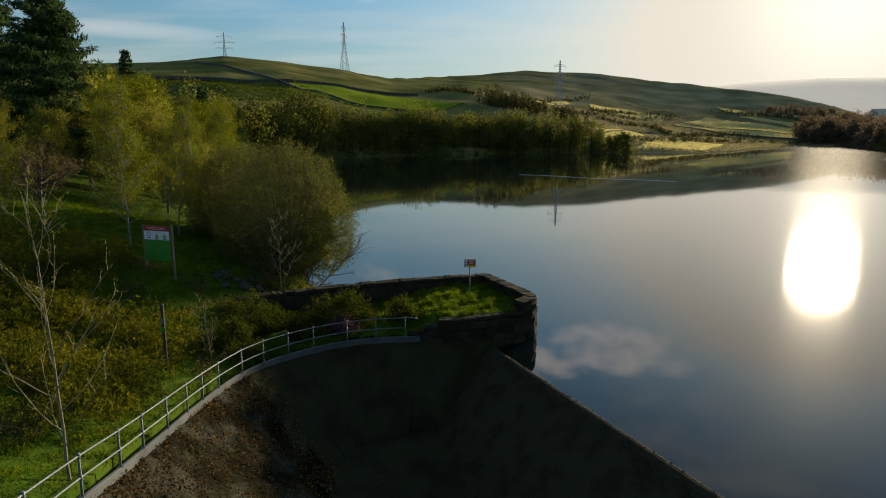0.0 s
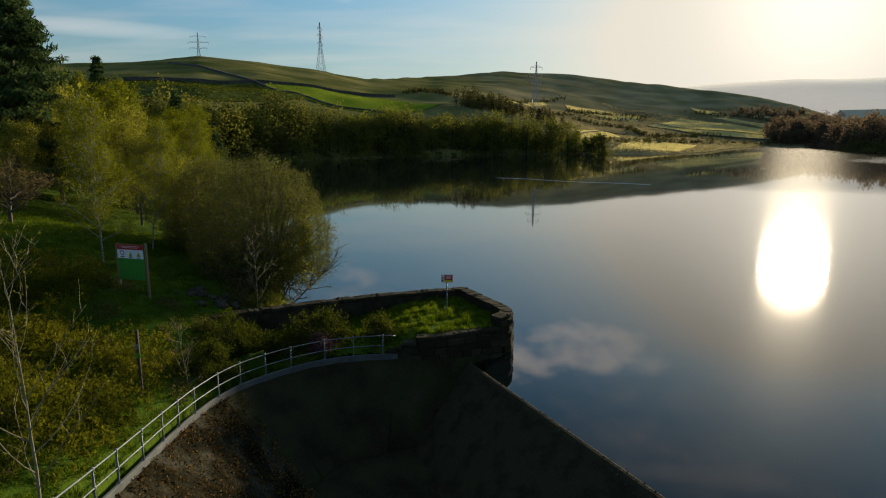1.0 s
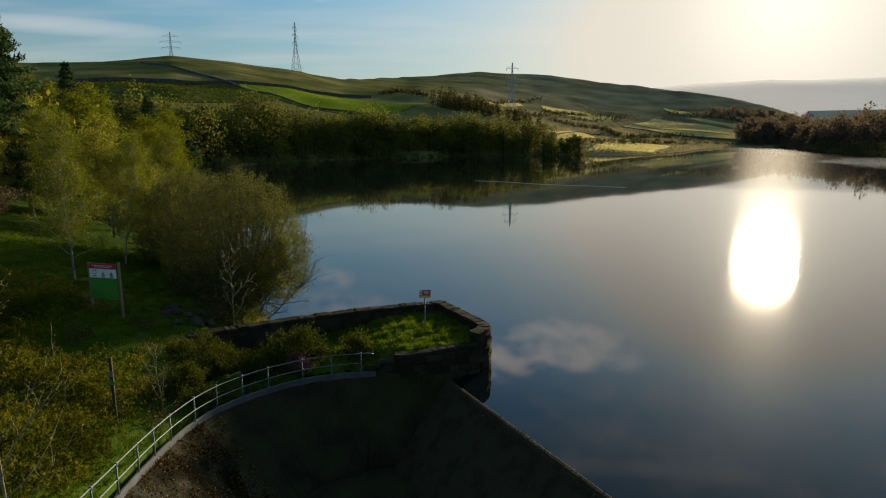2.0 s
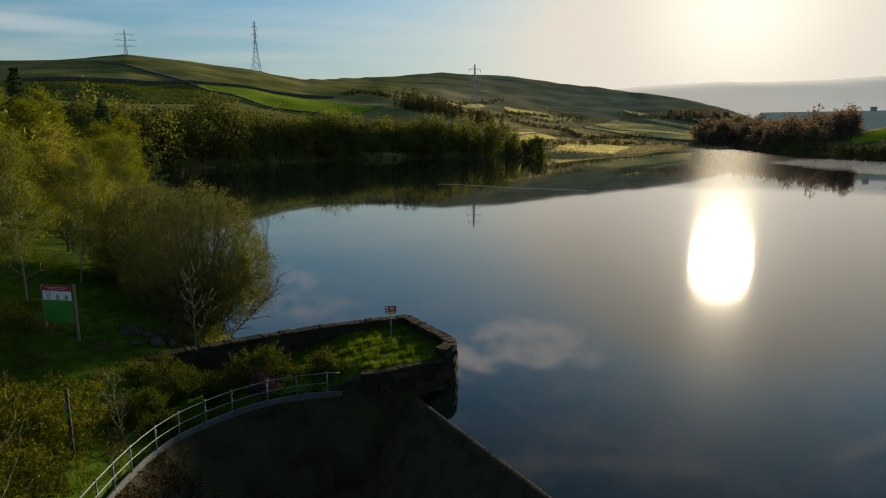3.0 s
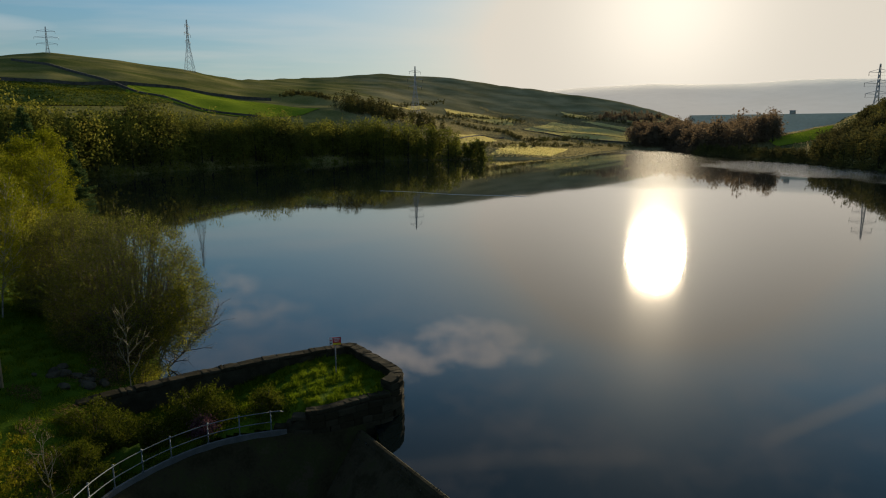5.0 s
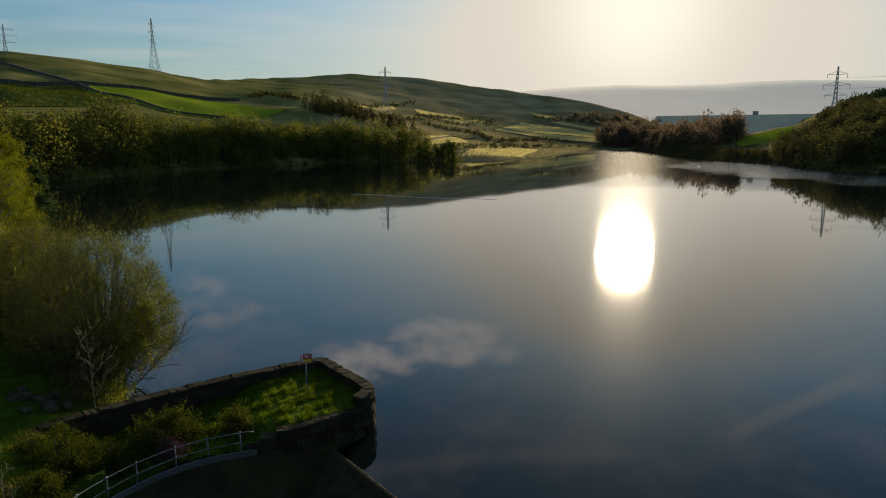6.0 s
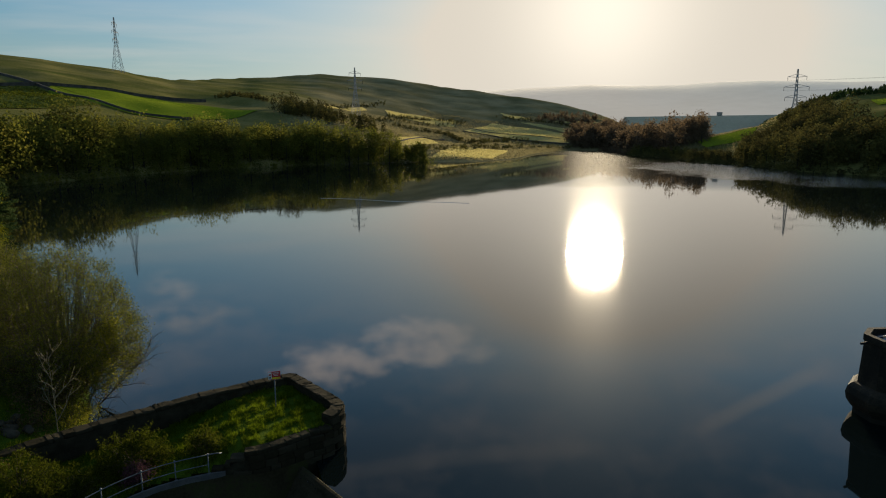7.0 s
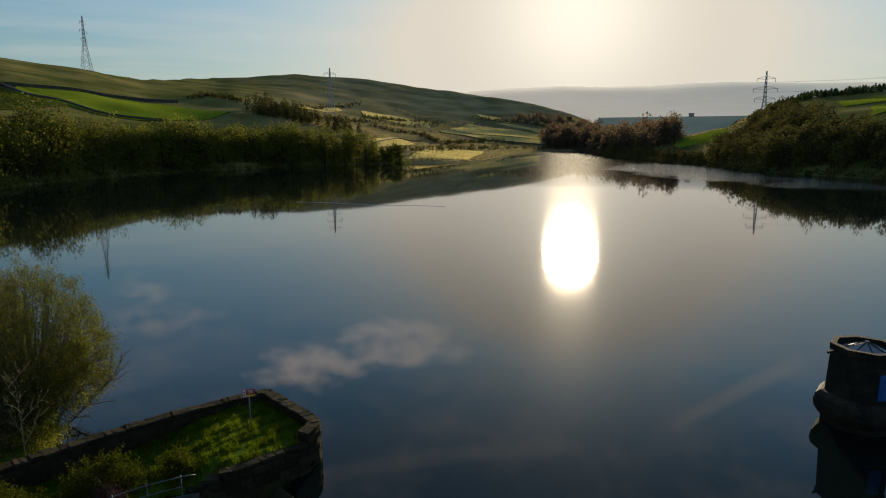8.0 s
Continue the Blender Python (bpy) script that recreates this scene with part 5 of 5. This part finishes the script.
# broom and juniper mounds inside the railing
def make_mound(name, label, seed, at, wide, deep, tall, leaf, count, size, group=""):
    rng = np.random.RandomState(seed)
    t = thing(name, label, "bush", at, group)
    wood, spots = Soup(), []
    for i in range(70):
        a, tilt = rng.uniform(0, 6.28), math.acos(rng.uniform(0.08, 1))
        tip = np.array([wide * math.cos(a) * math.sin(tilt), deep * math.sin(a) * math.sin(tilt), tall * math.cos(tilt)]) * rng.uniform(0.78, 1.12)
        foot = tip * np.array([0.15, 0.15, 0])
        pts = np.array([foot + (tip - foot) * q + np.array([0, 0, 0.2 * math.sin(q * 3.1)]) + rng.normal(0, 0.02, 3) for q in np.linspace(0, 1, 6)])
        wood.tube(pts, np.linspace(0.018, 0.004, 6), 3)
        spots += list(pts[2:]) + [pts[5] + rng.normal(0, 0.1, 3), pts[4] + rng.normal(0, 0.12, 3)]
    part("branchwork", wood.mesh("branchwork"), M_BARK, t)
    s = Soup()
    spots = np.array(spots)
    pick = spots[rng.randint(0, len(spots), count)]
    s.cards(pick + rng.normal(0, 0.11, (count, 3)), size, rng, 0.3, 0.9)
    part("crown", s.mesh("crown"), leaf, t)
    return t


MOUNDS = [("broom_bush", "rounded green broom bush by the railing", (-8.95, 25.0, 0.9), 1.45, 1.25, 1.6, M_BROOM, 9000, 0.055),
          ("broom_bush", "low spreading green broom bush", (-9.2, 28.6, 1.0), 1.9, 1.4, 1.6, M_BROOM, 9500, 0.055),
          ("juniper_bush", "feathery yellow-green bush under the wall", (-5.0, 29.9, 0.75), 1.75, 1.2, 1.6, M_BROOM, 10000, 0.055),
          ("broom_bush", "small loose green bush", (-7.0, 28.3, 0.75), 1.1, 0.9, 1.0, M_BROOM, 4500, 0.05),
          ("bramble_bush", "light green leafy bush behind the railing", (-2.1, 29.8, 0.9), 0.85, 0.7, 1.3, M_BROOM, 3200, 0.06),
          ("willow_scrub", "low tangled willow scrub by the wall", (-9.0, 34.9, 0.5), 1.3, 1.3, 1.7, M_LEAF_OLIVE, 4200, 0.05),
          ("willow_scrub", "dark straggling scrub at the shore", (-8.9, 36.9, 0.4), 1.1, 1.3, 1.8, M_LEAF_WILLOW, 4200, 0.05),
          ("willow_scrub", "low brown scrub by the wall's end", (-10.4, 33.6, 0.9), 1.4, 1.0, 1.4, M_LEAF_BROWN, 3600, 0.05),
          ("broom_bush", "dense low broom bush beside the kerb", (-8.0, 27.5, 0.85), 1.15, 0.9, 1.1, M_BROOM, 6000, 0.055),
          ("barberry_bush", "dull purple-leaved small bush", (-4.7, 28.6, 0.6), 0.7, 0.6, 0.95, M_PURPLE, 2200, 0.05)]
for i, (name, label, at, wide, deep, tall, leaf, count, size) in enumerate(MOUNDS):
    make_mound(name, label, 100 + i, at, wide, deep, tall, leaf, count, size, "shrubs inside the railing")


# gorse thicket over the bank
def build_gorse():
    rng = np.random.RandomState(120)
    s = Soup()
    for i in range(430):
        x, y = rng.uniform(-24, -9.2), rng.uniform(14, 31.5)
        lim = -8.9 - 0.12 * (y - 14)
        if x > lim or ripple(np.array(x), np.array(y), 6, 21) < -0.62 or (y > 26.5 and x > -15.8):
            continue
        z = float(height(x, y))
        w, h = rng.uniform(0.6, 1.25), rng.uniform(0.6, 1.45)
        m = int(30 + 30 * w)
        v = rng.normal(size=(m, 3))
        v /= np.linalg.norm(v, axis=1)[:, None]
        v[:, 2] = np.abs(v[:, 2])
        tufts = v * np.array([w, w, h]) * rng.uniform(0.9, 1.06, (m, 1)) + np.array([x, y, z])
        c = np.repeat(tufts, 10, 0) + rng.normal(0, 0.06, (m * 10, 3)) * np.array([1, 1, 0.8])
        s.cards(c, 0.05, rng, 0.42, 1.1)
    lone("gorse_thicket", s.mesh("gorse_thicket"), M_GORSE, "dense gorse thicket with yellow flowers over the bank", "gorse", "stuff")


build_gorse()


def build_bracken():
    rng = np.random.RandomState(131)
    x, y = rng.uniform(-22, -8.4, 60000), rng.uniform(10, 33, 60000)
    keep = (ripple(x, y, 2.6, 41) > 0.35) & (edge_distance(x, y, CHUTE) > 0.6) & (edge_distance(x, y, PIER) > 0.2)
    x, y = x[keep], y[keep]
    s = Soup()
    s.cards(np.column_stack([x, y, height(x, y) + rng.uniform(0, 0.3, len(x))]), 0.06, rng, 0.35, 0.5)
    lone("dead_bracken", s.mesh("dead_bracken"), M_LEAF_BROWN, "tangle of dead bracken and brambles in the grass", "bracken", "stuff")


build_bracken()


def build_grass(name, label, xr, yr, count, tall, zfun, keep, seed):
    rng = np.random.RandomState(seed)
    x, y = rng.uniform(*xr, count), rng.uniform(*yr, count)
    ok = keep(x, y)
    x, y = x[ok], y[ok]
    z = zfun(x, y)
    m = len(x)
    a = rng.uniform(0, 6.28, m)
    hgt = tall * rng.uniform(0.5, 1.3, m) * (0.8 + 0.9 * ripple(x, y, 0.9, seed))
    hgt = np.maximum(hgt, tall * 0.25)
    w = 0.011 + 0.012 * rng.uniform(0, 1, m)
    base = np.stack([x, y, z - 0.03], 1)
    side = np.stack([np.cos(a) * w, np.sin(a) * w, 0 * w], 1)
    bend = np.stack([rng.normal(0, 0.45, m) * hgt, rng.normal(0, 0.45, m) * hgt, hgt], 1)
    v = np.stack([base - side, base + side, base + bend], 1).reshape(-1, 3)
    lone(name, mesh_of(name, v, np.arange(3 * m).reshape(m, 3)), M_BLADE, label, "grass", "stuff")


build_grass("bank_grass", "rough green grass on the sloping bank", (-34, -7.9), (9, 46), 260000, 0.16, height,
            lambda x, y: (edge_distance(x, y, CHUTE) > 0.4) & (edge_distance(x, y, LAKE) > 1.0) & (height(x, y) > 0.3), 7)
pier_poly = np.array(PIER_RING[1:] + PIER_SOUTH[1:] + TURF_EDGE)


def turf_height(x, y):
    kd, kz = kerb_place(x, y)
    return np.minimum(pier_grass_height(x, y), kz + 0.1 + 0.55 * kd)


build_grass("pier_grass", "thick rough grass on the pier", (-10, 5), (25, 37), 120000, 0.19, turf_height, lambda x, y: edge_distance(x, y, pier_poly) < -0.12 - 0.33 * smooth(-1.0, 0.5, x), 8)


# rocks at the wall's end
def build_rocks():
    rng = np.random.RandomState(140)
    for i in range(16):
        bm = bmesh.new()
        bmesh.ops.create_icosphere(bm, subdivisions=2, radius=1)
        k = rng.uniform(0.15, 0.42)
        n3 = rng.normal(size=(5, 3))
        for vert in bm.verts:
            c = np.array(vert.co)
            for q in n3:
                q = q / np.linalg.norm(q)
                e = c @ q
                if e > 0.62:
                    c = c - q * (e - 0.62)
            vert.co = Vector(c * np.array([1.2, 0.9, 0.7]) * k)
        x, y = -11.2 + rng.normal(0, 0.8), 33.2 + rng.normal(0, 0.6)
        lone("boulder", bm, M_BOULDER, "angular grey boulder at the foot of the bank", "rock", at=pose(x, y, max(float(height(x, y)), 0.2) + k * 0.12, 0, 0, rng.uniform(0, 360)), group="boulders")


build_rocks()


# ---- woods round the lake ----
def bough(s, centre, reach, rng, sprays, size):
    """One lobed mass of leaf sprays in a far tree's crown, thicker towards its rim."""
    v = rng.normal(size=(sprays, 3))
    v /= np.linalg.norm(v, axis=1)[:, None]
    k = 1 + 0.25 * np.sin(v @ rng.normal(0, 2.6, 3) + rng.uniform(0, 6)) + 0.15 * np.sin(v @ rng.normal(0, 5, 3) + rng.uniform(0, 6))
    s.cards(np.asarray(centre) + v * np.asarray(reach) * (k * rng.uniform(0.5, 1.05, sprays))[:, None], size, rng, 0.7)


def far_tree(s, x, y, z, h, w, rng, lobes=7, sprays=70, size=0.3):
    for j in range(lobes):
        u = (j + rng.uniform(0.2, 0.8)) / lobes
        a, off = rng.uniform(0, 6.28), w * (0.62 * (1 - u) + 0.12) * rng.uniform(0.3, 1)
        c = (x + off * math.cos(a), y + off * math.sin(a), z + h * (0.1 + 0.78 * u))
        r = w * (0.66 - 0.28 * u) * rng.uniform(0.8, 1.2)
        bough(s, c, (r, r, min(r * 1.1, h * 0.2)), rng, sprays // lobes, size)


def build_wood(name, label, outline, spacing, tall, seed, leaf, cards_per=130, size=0.75, cone=False, dense=False):
    """Trees over an outline: near scrub of leaves alone, far woods of lobed crowns with leaf sprays."""
    rng = np.random.RandomState(seed)
    poly = np.array(outline, float)
    lo, hi = poly.min(0), poly.max(0)
    s, wood = Soup(), Soup()
    n_try = int((hi - lo).prod() / spacing ** 2)
    x, y = rng.uniform(lo[0], hi[0], n_try), rng.uniform(lo[1], hi[1], n_try)
    ok = (edge_distance(x, y, poly) < 0) & (edge_distance(x, y, LAKE) > 0.6)
    x, y = x[ok], y[ok]
    z = height(x, y)
    for i in range(len(x)):
        h = tall * rng.uniform(0.55, 1.1) * (1 + (0.22 * float(ripple(x[i], y[i], 46, seed)) if dense else 0))
        h *= 1 - 0.55 * float(smooth(62, 106, x[i])) if name == "shore_wood" else 1
        if name == "shore_wood":
            h *= 1.22 - 0.68 * float(smooth(3, 24, edge_distance(x[i:i + 1], y[i:i + 1], LAKE))[0])
        w = h * (rng.uniform(0.38, 0.55) if leaf is M_VALLEY_LEAF else rng.uniform(0.34, 0.5))
        if dense:
            wood.tube([(x[i], y[i], z[i] - 0.5), (x[i], y[i], z[i] + h * 0.6)], [h * 0.016, h * 0.006], 4)
            far_tree(s, x[i], y[i], z[i], h, w, rng, 8, cards_per, size)
            continue
        wood.tube([(x[i], y[i], z[i] - 0.5), (x[i], y[i], z[i] + h * 0.8)], [h * 0.016, h * 0.006], 4)
        if cone:
            u = rng.uniform(0.1, 1.0, cards_per)
            a = rng.uniform(0, 6.28, cards_per)
            r = w * 0.8 * (1 - u) * rng.uniform(0.5, 1.0, cards_per) + 0.15
            s.cards(np.column_stack([x[i] + r * np.cos(a), y[i] + r * np.sin(a), z[i] + h * u]), size, rng, 0.5)
            continue
        clumps = np.clip(rng.normal(size=(9, 3)), -1.5, 1.5) * np.array([w * 0.6, w * 0.6, h * 0.22]) + np.array([x[i], y[i], z[i] + h * 0.52])
        pick = clumps[rng.randint(0, 9, cards_per)]
        s.cards(pick + np.clip(rng.normal(size=(cards_per, 3)), -1.8, 1.8) * np.array([w * 0.3, w * 0.3, h * 0.11]), size, rng, 0.7)
    if dense:
        # low growth hanging over the water's edge
        p = np.vstack([LAKE, LAKE[:1]])
        for (ax, ay), (bx, by) in zip(p[:-1], p[1:]):
            span = math.hypot(bx - ax, by - ay)
            for u in np.arange(0, 1, 2.2 / max(span, 2.2)):
                cx, cy = ax + u * (bx - ax), ay + u * (by - ay)
                if cy > 60 and edge_distance(np.array([cx]), np.array([cy]), poly)[0] < 5:
                    r = rng.uniform(1.3, 2.6)
                    bough(s, (cx + rng.normal(0, 0.8), cy + rng.normal(0, 0.8), r * 0.5), (r * 1.2, r * 1.2, r), rng, 70, size * 0.8)
    t = thing(name, label, "wood", (0, 0, 0), kind="stuff")
    part("trunks", wood.mesh("trunks"), M_DARKBARK, t)
    crowns = s.mesh("crowns")
    part("crowns", crowns, leaf, t)
    tagged(t.children[0], kind="stuff")
    tagged(t.children[1], kind="stuff")


build_wood("bank_thicket", "dense budding scrub between the birches", [(-13, 43), (-18, 44), (-26, 52), (-36, 62), (-40, 80), (-30, 76), (-19, 58), (-14, 50)], 4.6, 6.5, 208, M_LEAF_OLIVE, 520, 0.075)
build_wood("waterside_scrub", "low tangled scrub at the water's edge", [(-11.5, 36.5), (-9.8, 33.0), (-8.2, 33.0), (-8.3, 38), (-9.5, 44), (-16, 44)], 0.8, 2.0, 209, M_LEAF_BROWN, 260, 0.05)
build_wood("shore_wood", "dark mixed wood along the far shore", [(-118, 215), (-80, 213), (-64, 250), (-31, 303), (30, 344), (104, 356), (108, 368), (70, 380), (24, 374), (-44, 332), (-84, 275), (-118, 240)], 3.9, 20, 201, M_LEAF_WOOD, 560, 0.40, dense=True)
HEDGES = [[(151, 620), (198, 612), (195, 551)], [(66, 518), (148, 656), (261, 747)], [(40, 527), (100, 680), (192, 855)], [(117, 404), (250, 557), (337, 598)],
          [(349, 816), (428, 789), (453, 738)], [(-12, 583), (3, 630), (25, 555)], [(35, 491), (55, 540), (73, 573)], [(200, 544), (296, 661), (318, 635)], [(167, 714), (223, 754), (276, 771)]]


def build_hedge(points, seed):
    """A straggling row of thorn and small trees along a field's edge."""
    rng = np.random.RandomState(seed)
    p = curve_points(np.array(points, float), 34)
    s = Soup()
    for x, y in p:
        for _ in range(3):
            a, c = x + rng.normal(0, 3), y + rng.normal(0, 3)
            h = rng.uniform(1.6, 5.5)
            far_tree(s, a, c, float(height(a, c)) - 0.2, h, h * rng.uniform(0.4, 0.7), rng, 3, 66, 0.38)
    lone("hedgerow", s.mesh("hedgerow"), M_LEAF_DUSK, "straggling dark hedgerow between the pastures", "hedge", "stuff")


for i, row in enumerate(HEDGES):
    build_hedge(row, 230 + i)
build_wood("hill_copse", "dark copse at the edge of the pasture", [(20, 500), (70, 470), (110, 480), (90, 520), (40, 540)], 8, 13, 202, M_LEAF_DUSK, 260, 0.5, dense=True)
build_wood("valley_wood", "hazy brown wood at the head of the lake", [(285, 440), (300, 470), (345, 548), (362, 615), (425, 650), (440, 580), (400, 480), (350, 410), (300, 390)], 8.5, 22, 203, M_VALLEY_LEAF, 460, 0.7, dense=True)
build_wood("head_wood", "hazy brown wood beyond the head of the lake", [(333, 588), (352, 562), (380, 590), (440, 640), (462, 672), (440, 700), (390, 690), (350, 640)], 8.5, 19, 211, M_VALLEY_LEAF, 420, 0.7, dense=True)
build_wood("right_wood", "dark wood on the steep lake shore", [(222, 60), (221, 150), (224, 210), (243, 262), (270, 290), (300, 312), (335, 335), (385, 370), (398, 358), (370, 320),
                                                               (350, 300), (325, 275), (295, 245), (275, 210), (258, 180), (248, 150), (240, 110), (230, 60)], 5.2, 14, 204, M_LEAF_DUSK, 440, 0.42, dense=True)
build_wood("shore_scrub", "low bushes along the lake shore", [(243, 270), (246, 300), (266, 345), (272, 395), (285, 450), (312, 450), (296, 395), (292, 345), (272, 300), (262, 270)], 5, 6.5, 210, M_LEAF_DUSK, 220, 0.35, dense=True)
build_wood("hilltop_wood", "dark wood along the hilltop", [(440, 480), (500, 470), (560, 400), (620, 370), (560, 340), (500, 400), (440, 440)], 4.5, 6, 205, M_NEEDLE, 120, 0.6, cone=True)
build_wood("ridge_wood", "thin wood along the falling ridge", [(390, 800), (450, 860), (520, 850), (470, 780)], 9, 9, 206, M_VALLEY_LEAF, 160, 0.5, dense=True)
build_wood("bank_wood", "mixed budding wood behind the bank", [(-30, 62), (-60, 66), (-80, 130), (-96, 200), (-84, 210), (-66, 160), (-42, 104)], 5, 9.5, 207, M_LEAF_OLIVE, 260, 0.25)


# standing grass on the far slopes, lit through by the low sun
def standing_grass(name, label, x, y, tall, material, seed):
    rng = np.random.RandomState(seed)
    m = len(x)
    z = height(x, y) + 0.3
    a, h = rng.uniform(0, 6.28, m), tall * rng.uniform(0.5, 1.3, m)
    base = np.stack([x, y, z], 1)
    side = np.stack([np.cos(a), np.sin(a), 0 * a], 1) * (h * rng.uniform(0.5, 1.0, m))[:, None]
    lean = np.stack([rng.normal(0, 0.25, m) * h, rng.normal(0, 0.25, m) * h, h], 1)
    v = np.stack([base - side, base + side, base + side * 0.7 + lean, base - side * 0.7 + lean], 1).reshape(-1, 3)
    lone(name, mesh_of(name, v, np.arange(4 * m).reshape(m, 4)), material, label, "grass", "stuff")


def build_far_grass():
    rng = np.random.RandomState(301)
    r, az = rng.uniform(380 ** 2, 1200 ** 2, 240000) ** 0.5, np.radians(rng.uniform(3, 46, 240000))
    x, y = r * np.sin(az), r * np.cos(az)
    low = height(x, y) < 42 + 14 * ripple(x, y, 110, 61)
    ok = (edge_distance(x, y, LAKE) > 3) & low & (np.degrees(az) > 3 + 9 * rng.uniform(0, 1, len(x)) ** 1.5)
    for corners, material in FIELDS:
        ok &= edge_distance(x, y, corners) > 0
    standing_grass("moor_tussocks", "bleached tussock grass on the far slopes", x[ok], y[ok], 0.55, M_TUSSOCK, 302)
    for i, (corners, material) in enumerate(FIELDS):
        if material in (M_FIELD_DRY, M_REED, M_FIELD_GREEN, M_FIELD_ROUGH):
            lo, hi = corners.min(0), corners.max(0)
            k = int(min((hi - lo).prod() * 0.9, 26000))
            x, y = rng.uniform(lo[0], hi[0], k), rng.uniform(lo[1], hi[1], k)
            ok = (edge_distance(x, y, corners) < -0.5) & (edge_distance(x, y, LAKE) > 1)
            if material is M_FIELD_GREEN:
                standing_grass("meadow_blades", "fresh green grass of a pasture", x[ok], y[ok], 0.3, M_MEADOW, 310 + i)
            elif material is M_FIELD_ROUGH:
                standing_grass("rush_tussocks", "dark rush tussocks dotting the rough pasture", x[ok], y[ok], 0.5, M_BROOM, 310 + i)
            else:
                standing_grass("hay_grass", "dry yellow standing grass of a pasture", x[ok], y[ok], 0.6, M_STRAW, 310 + i)


build_far_grass()


# the trail of a bird across the calm water
def build_wake():
    rng = np.random.RandomState(160)
    u = np.linspace(0, 1, 120)
    x, y = 19.5 + 31 * u, 161 - 25 * u + 1.2 * np.sin(u * 9)
    w = (0.10 + 0.22 * u) * rng.uniform(0.4, 1.2, 120)
    v, f = sweep(np.column_stack([x, y, 0 * x]), [(-0.5, 0.002), (0.0, 0.05), (0.5, 0.002)], False)
    v = np.array(v).reshape(120, 3, 3)
    mid = v[:, 1:2, :2].copy()
    v[:, :, :2] = mid + (v[:, :, :2] - mid) * w[:, None, None]
    lone("wake", mesh_of("wake", v.reshape(-1, 3), f), M_FOAM, "thin pale ripple trail across the calm water", "wake")


build_wake()
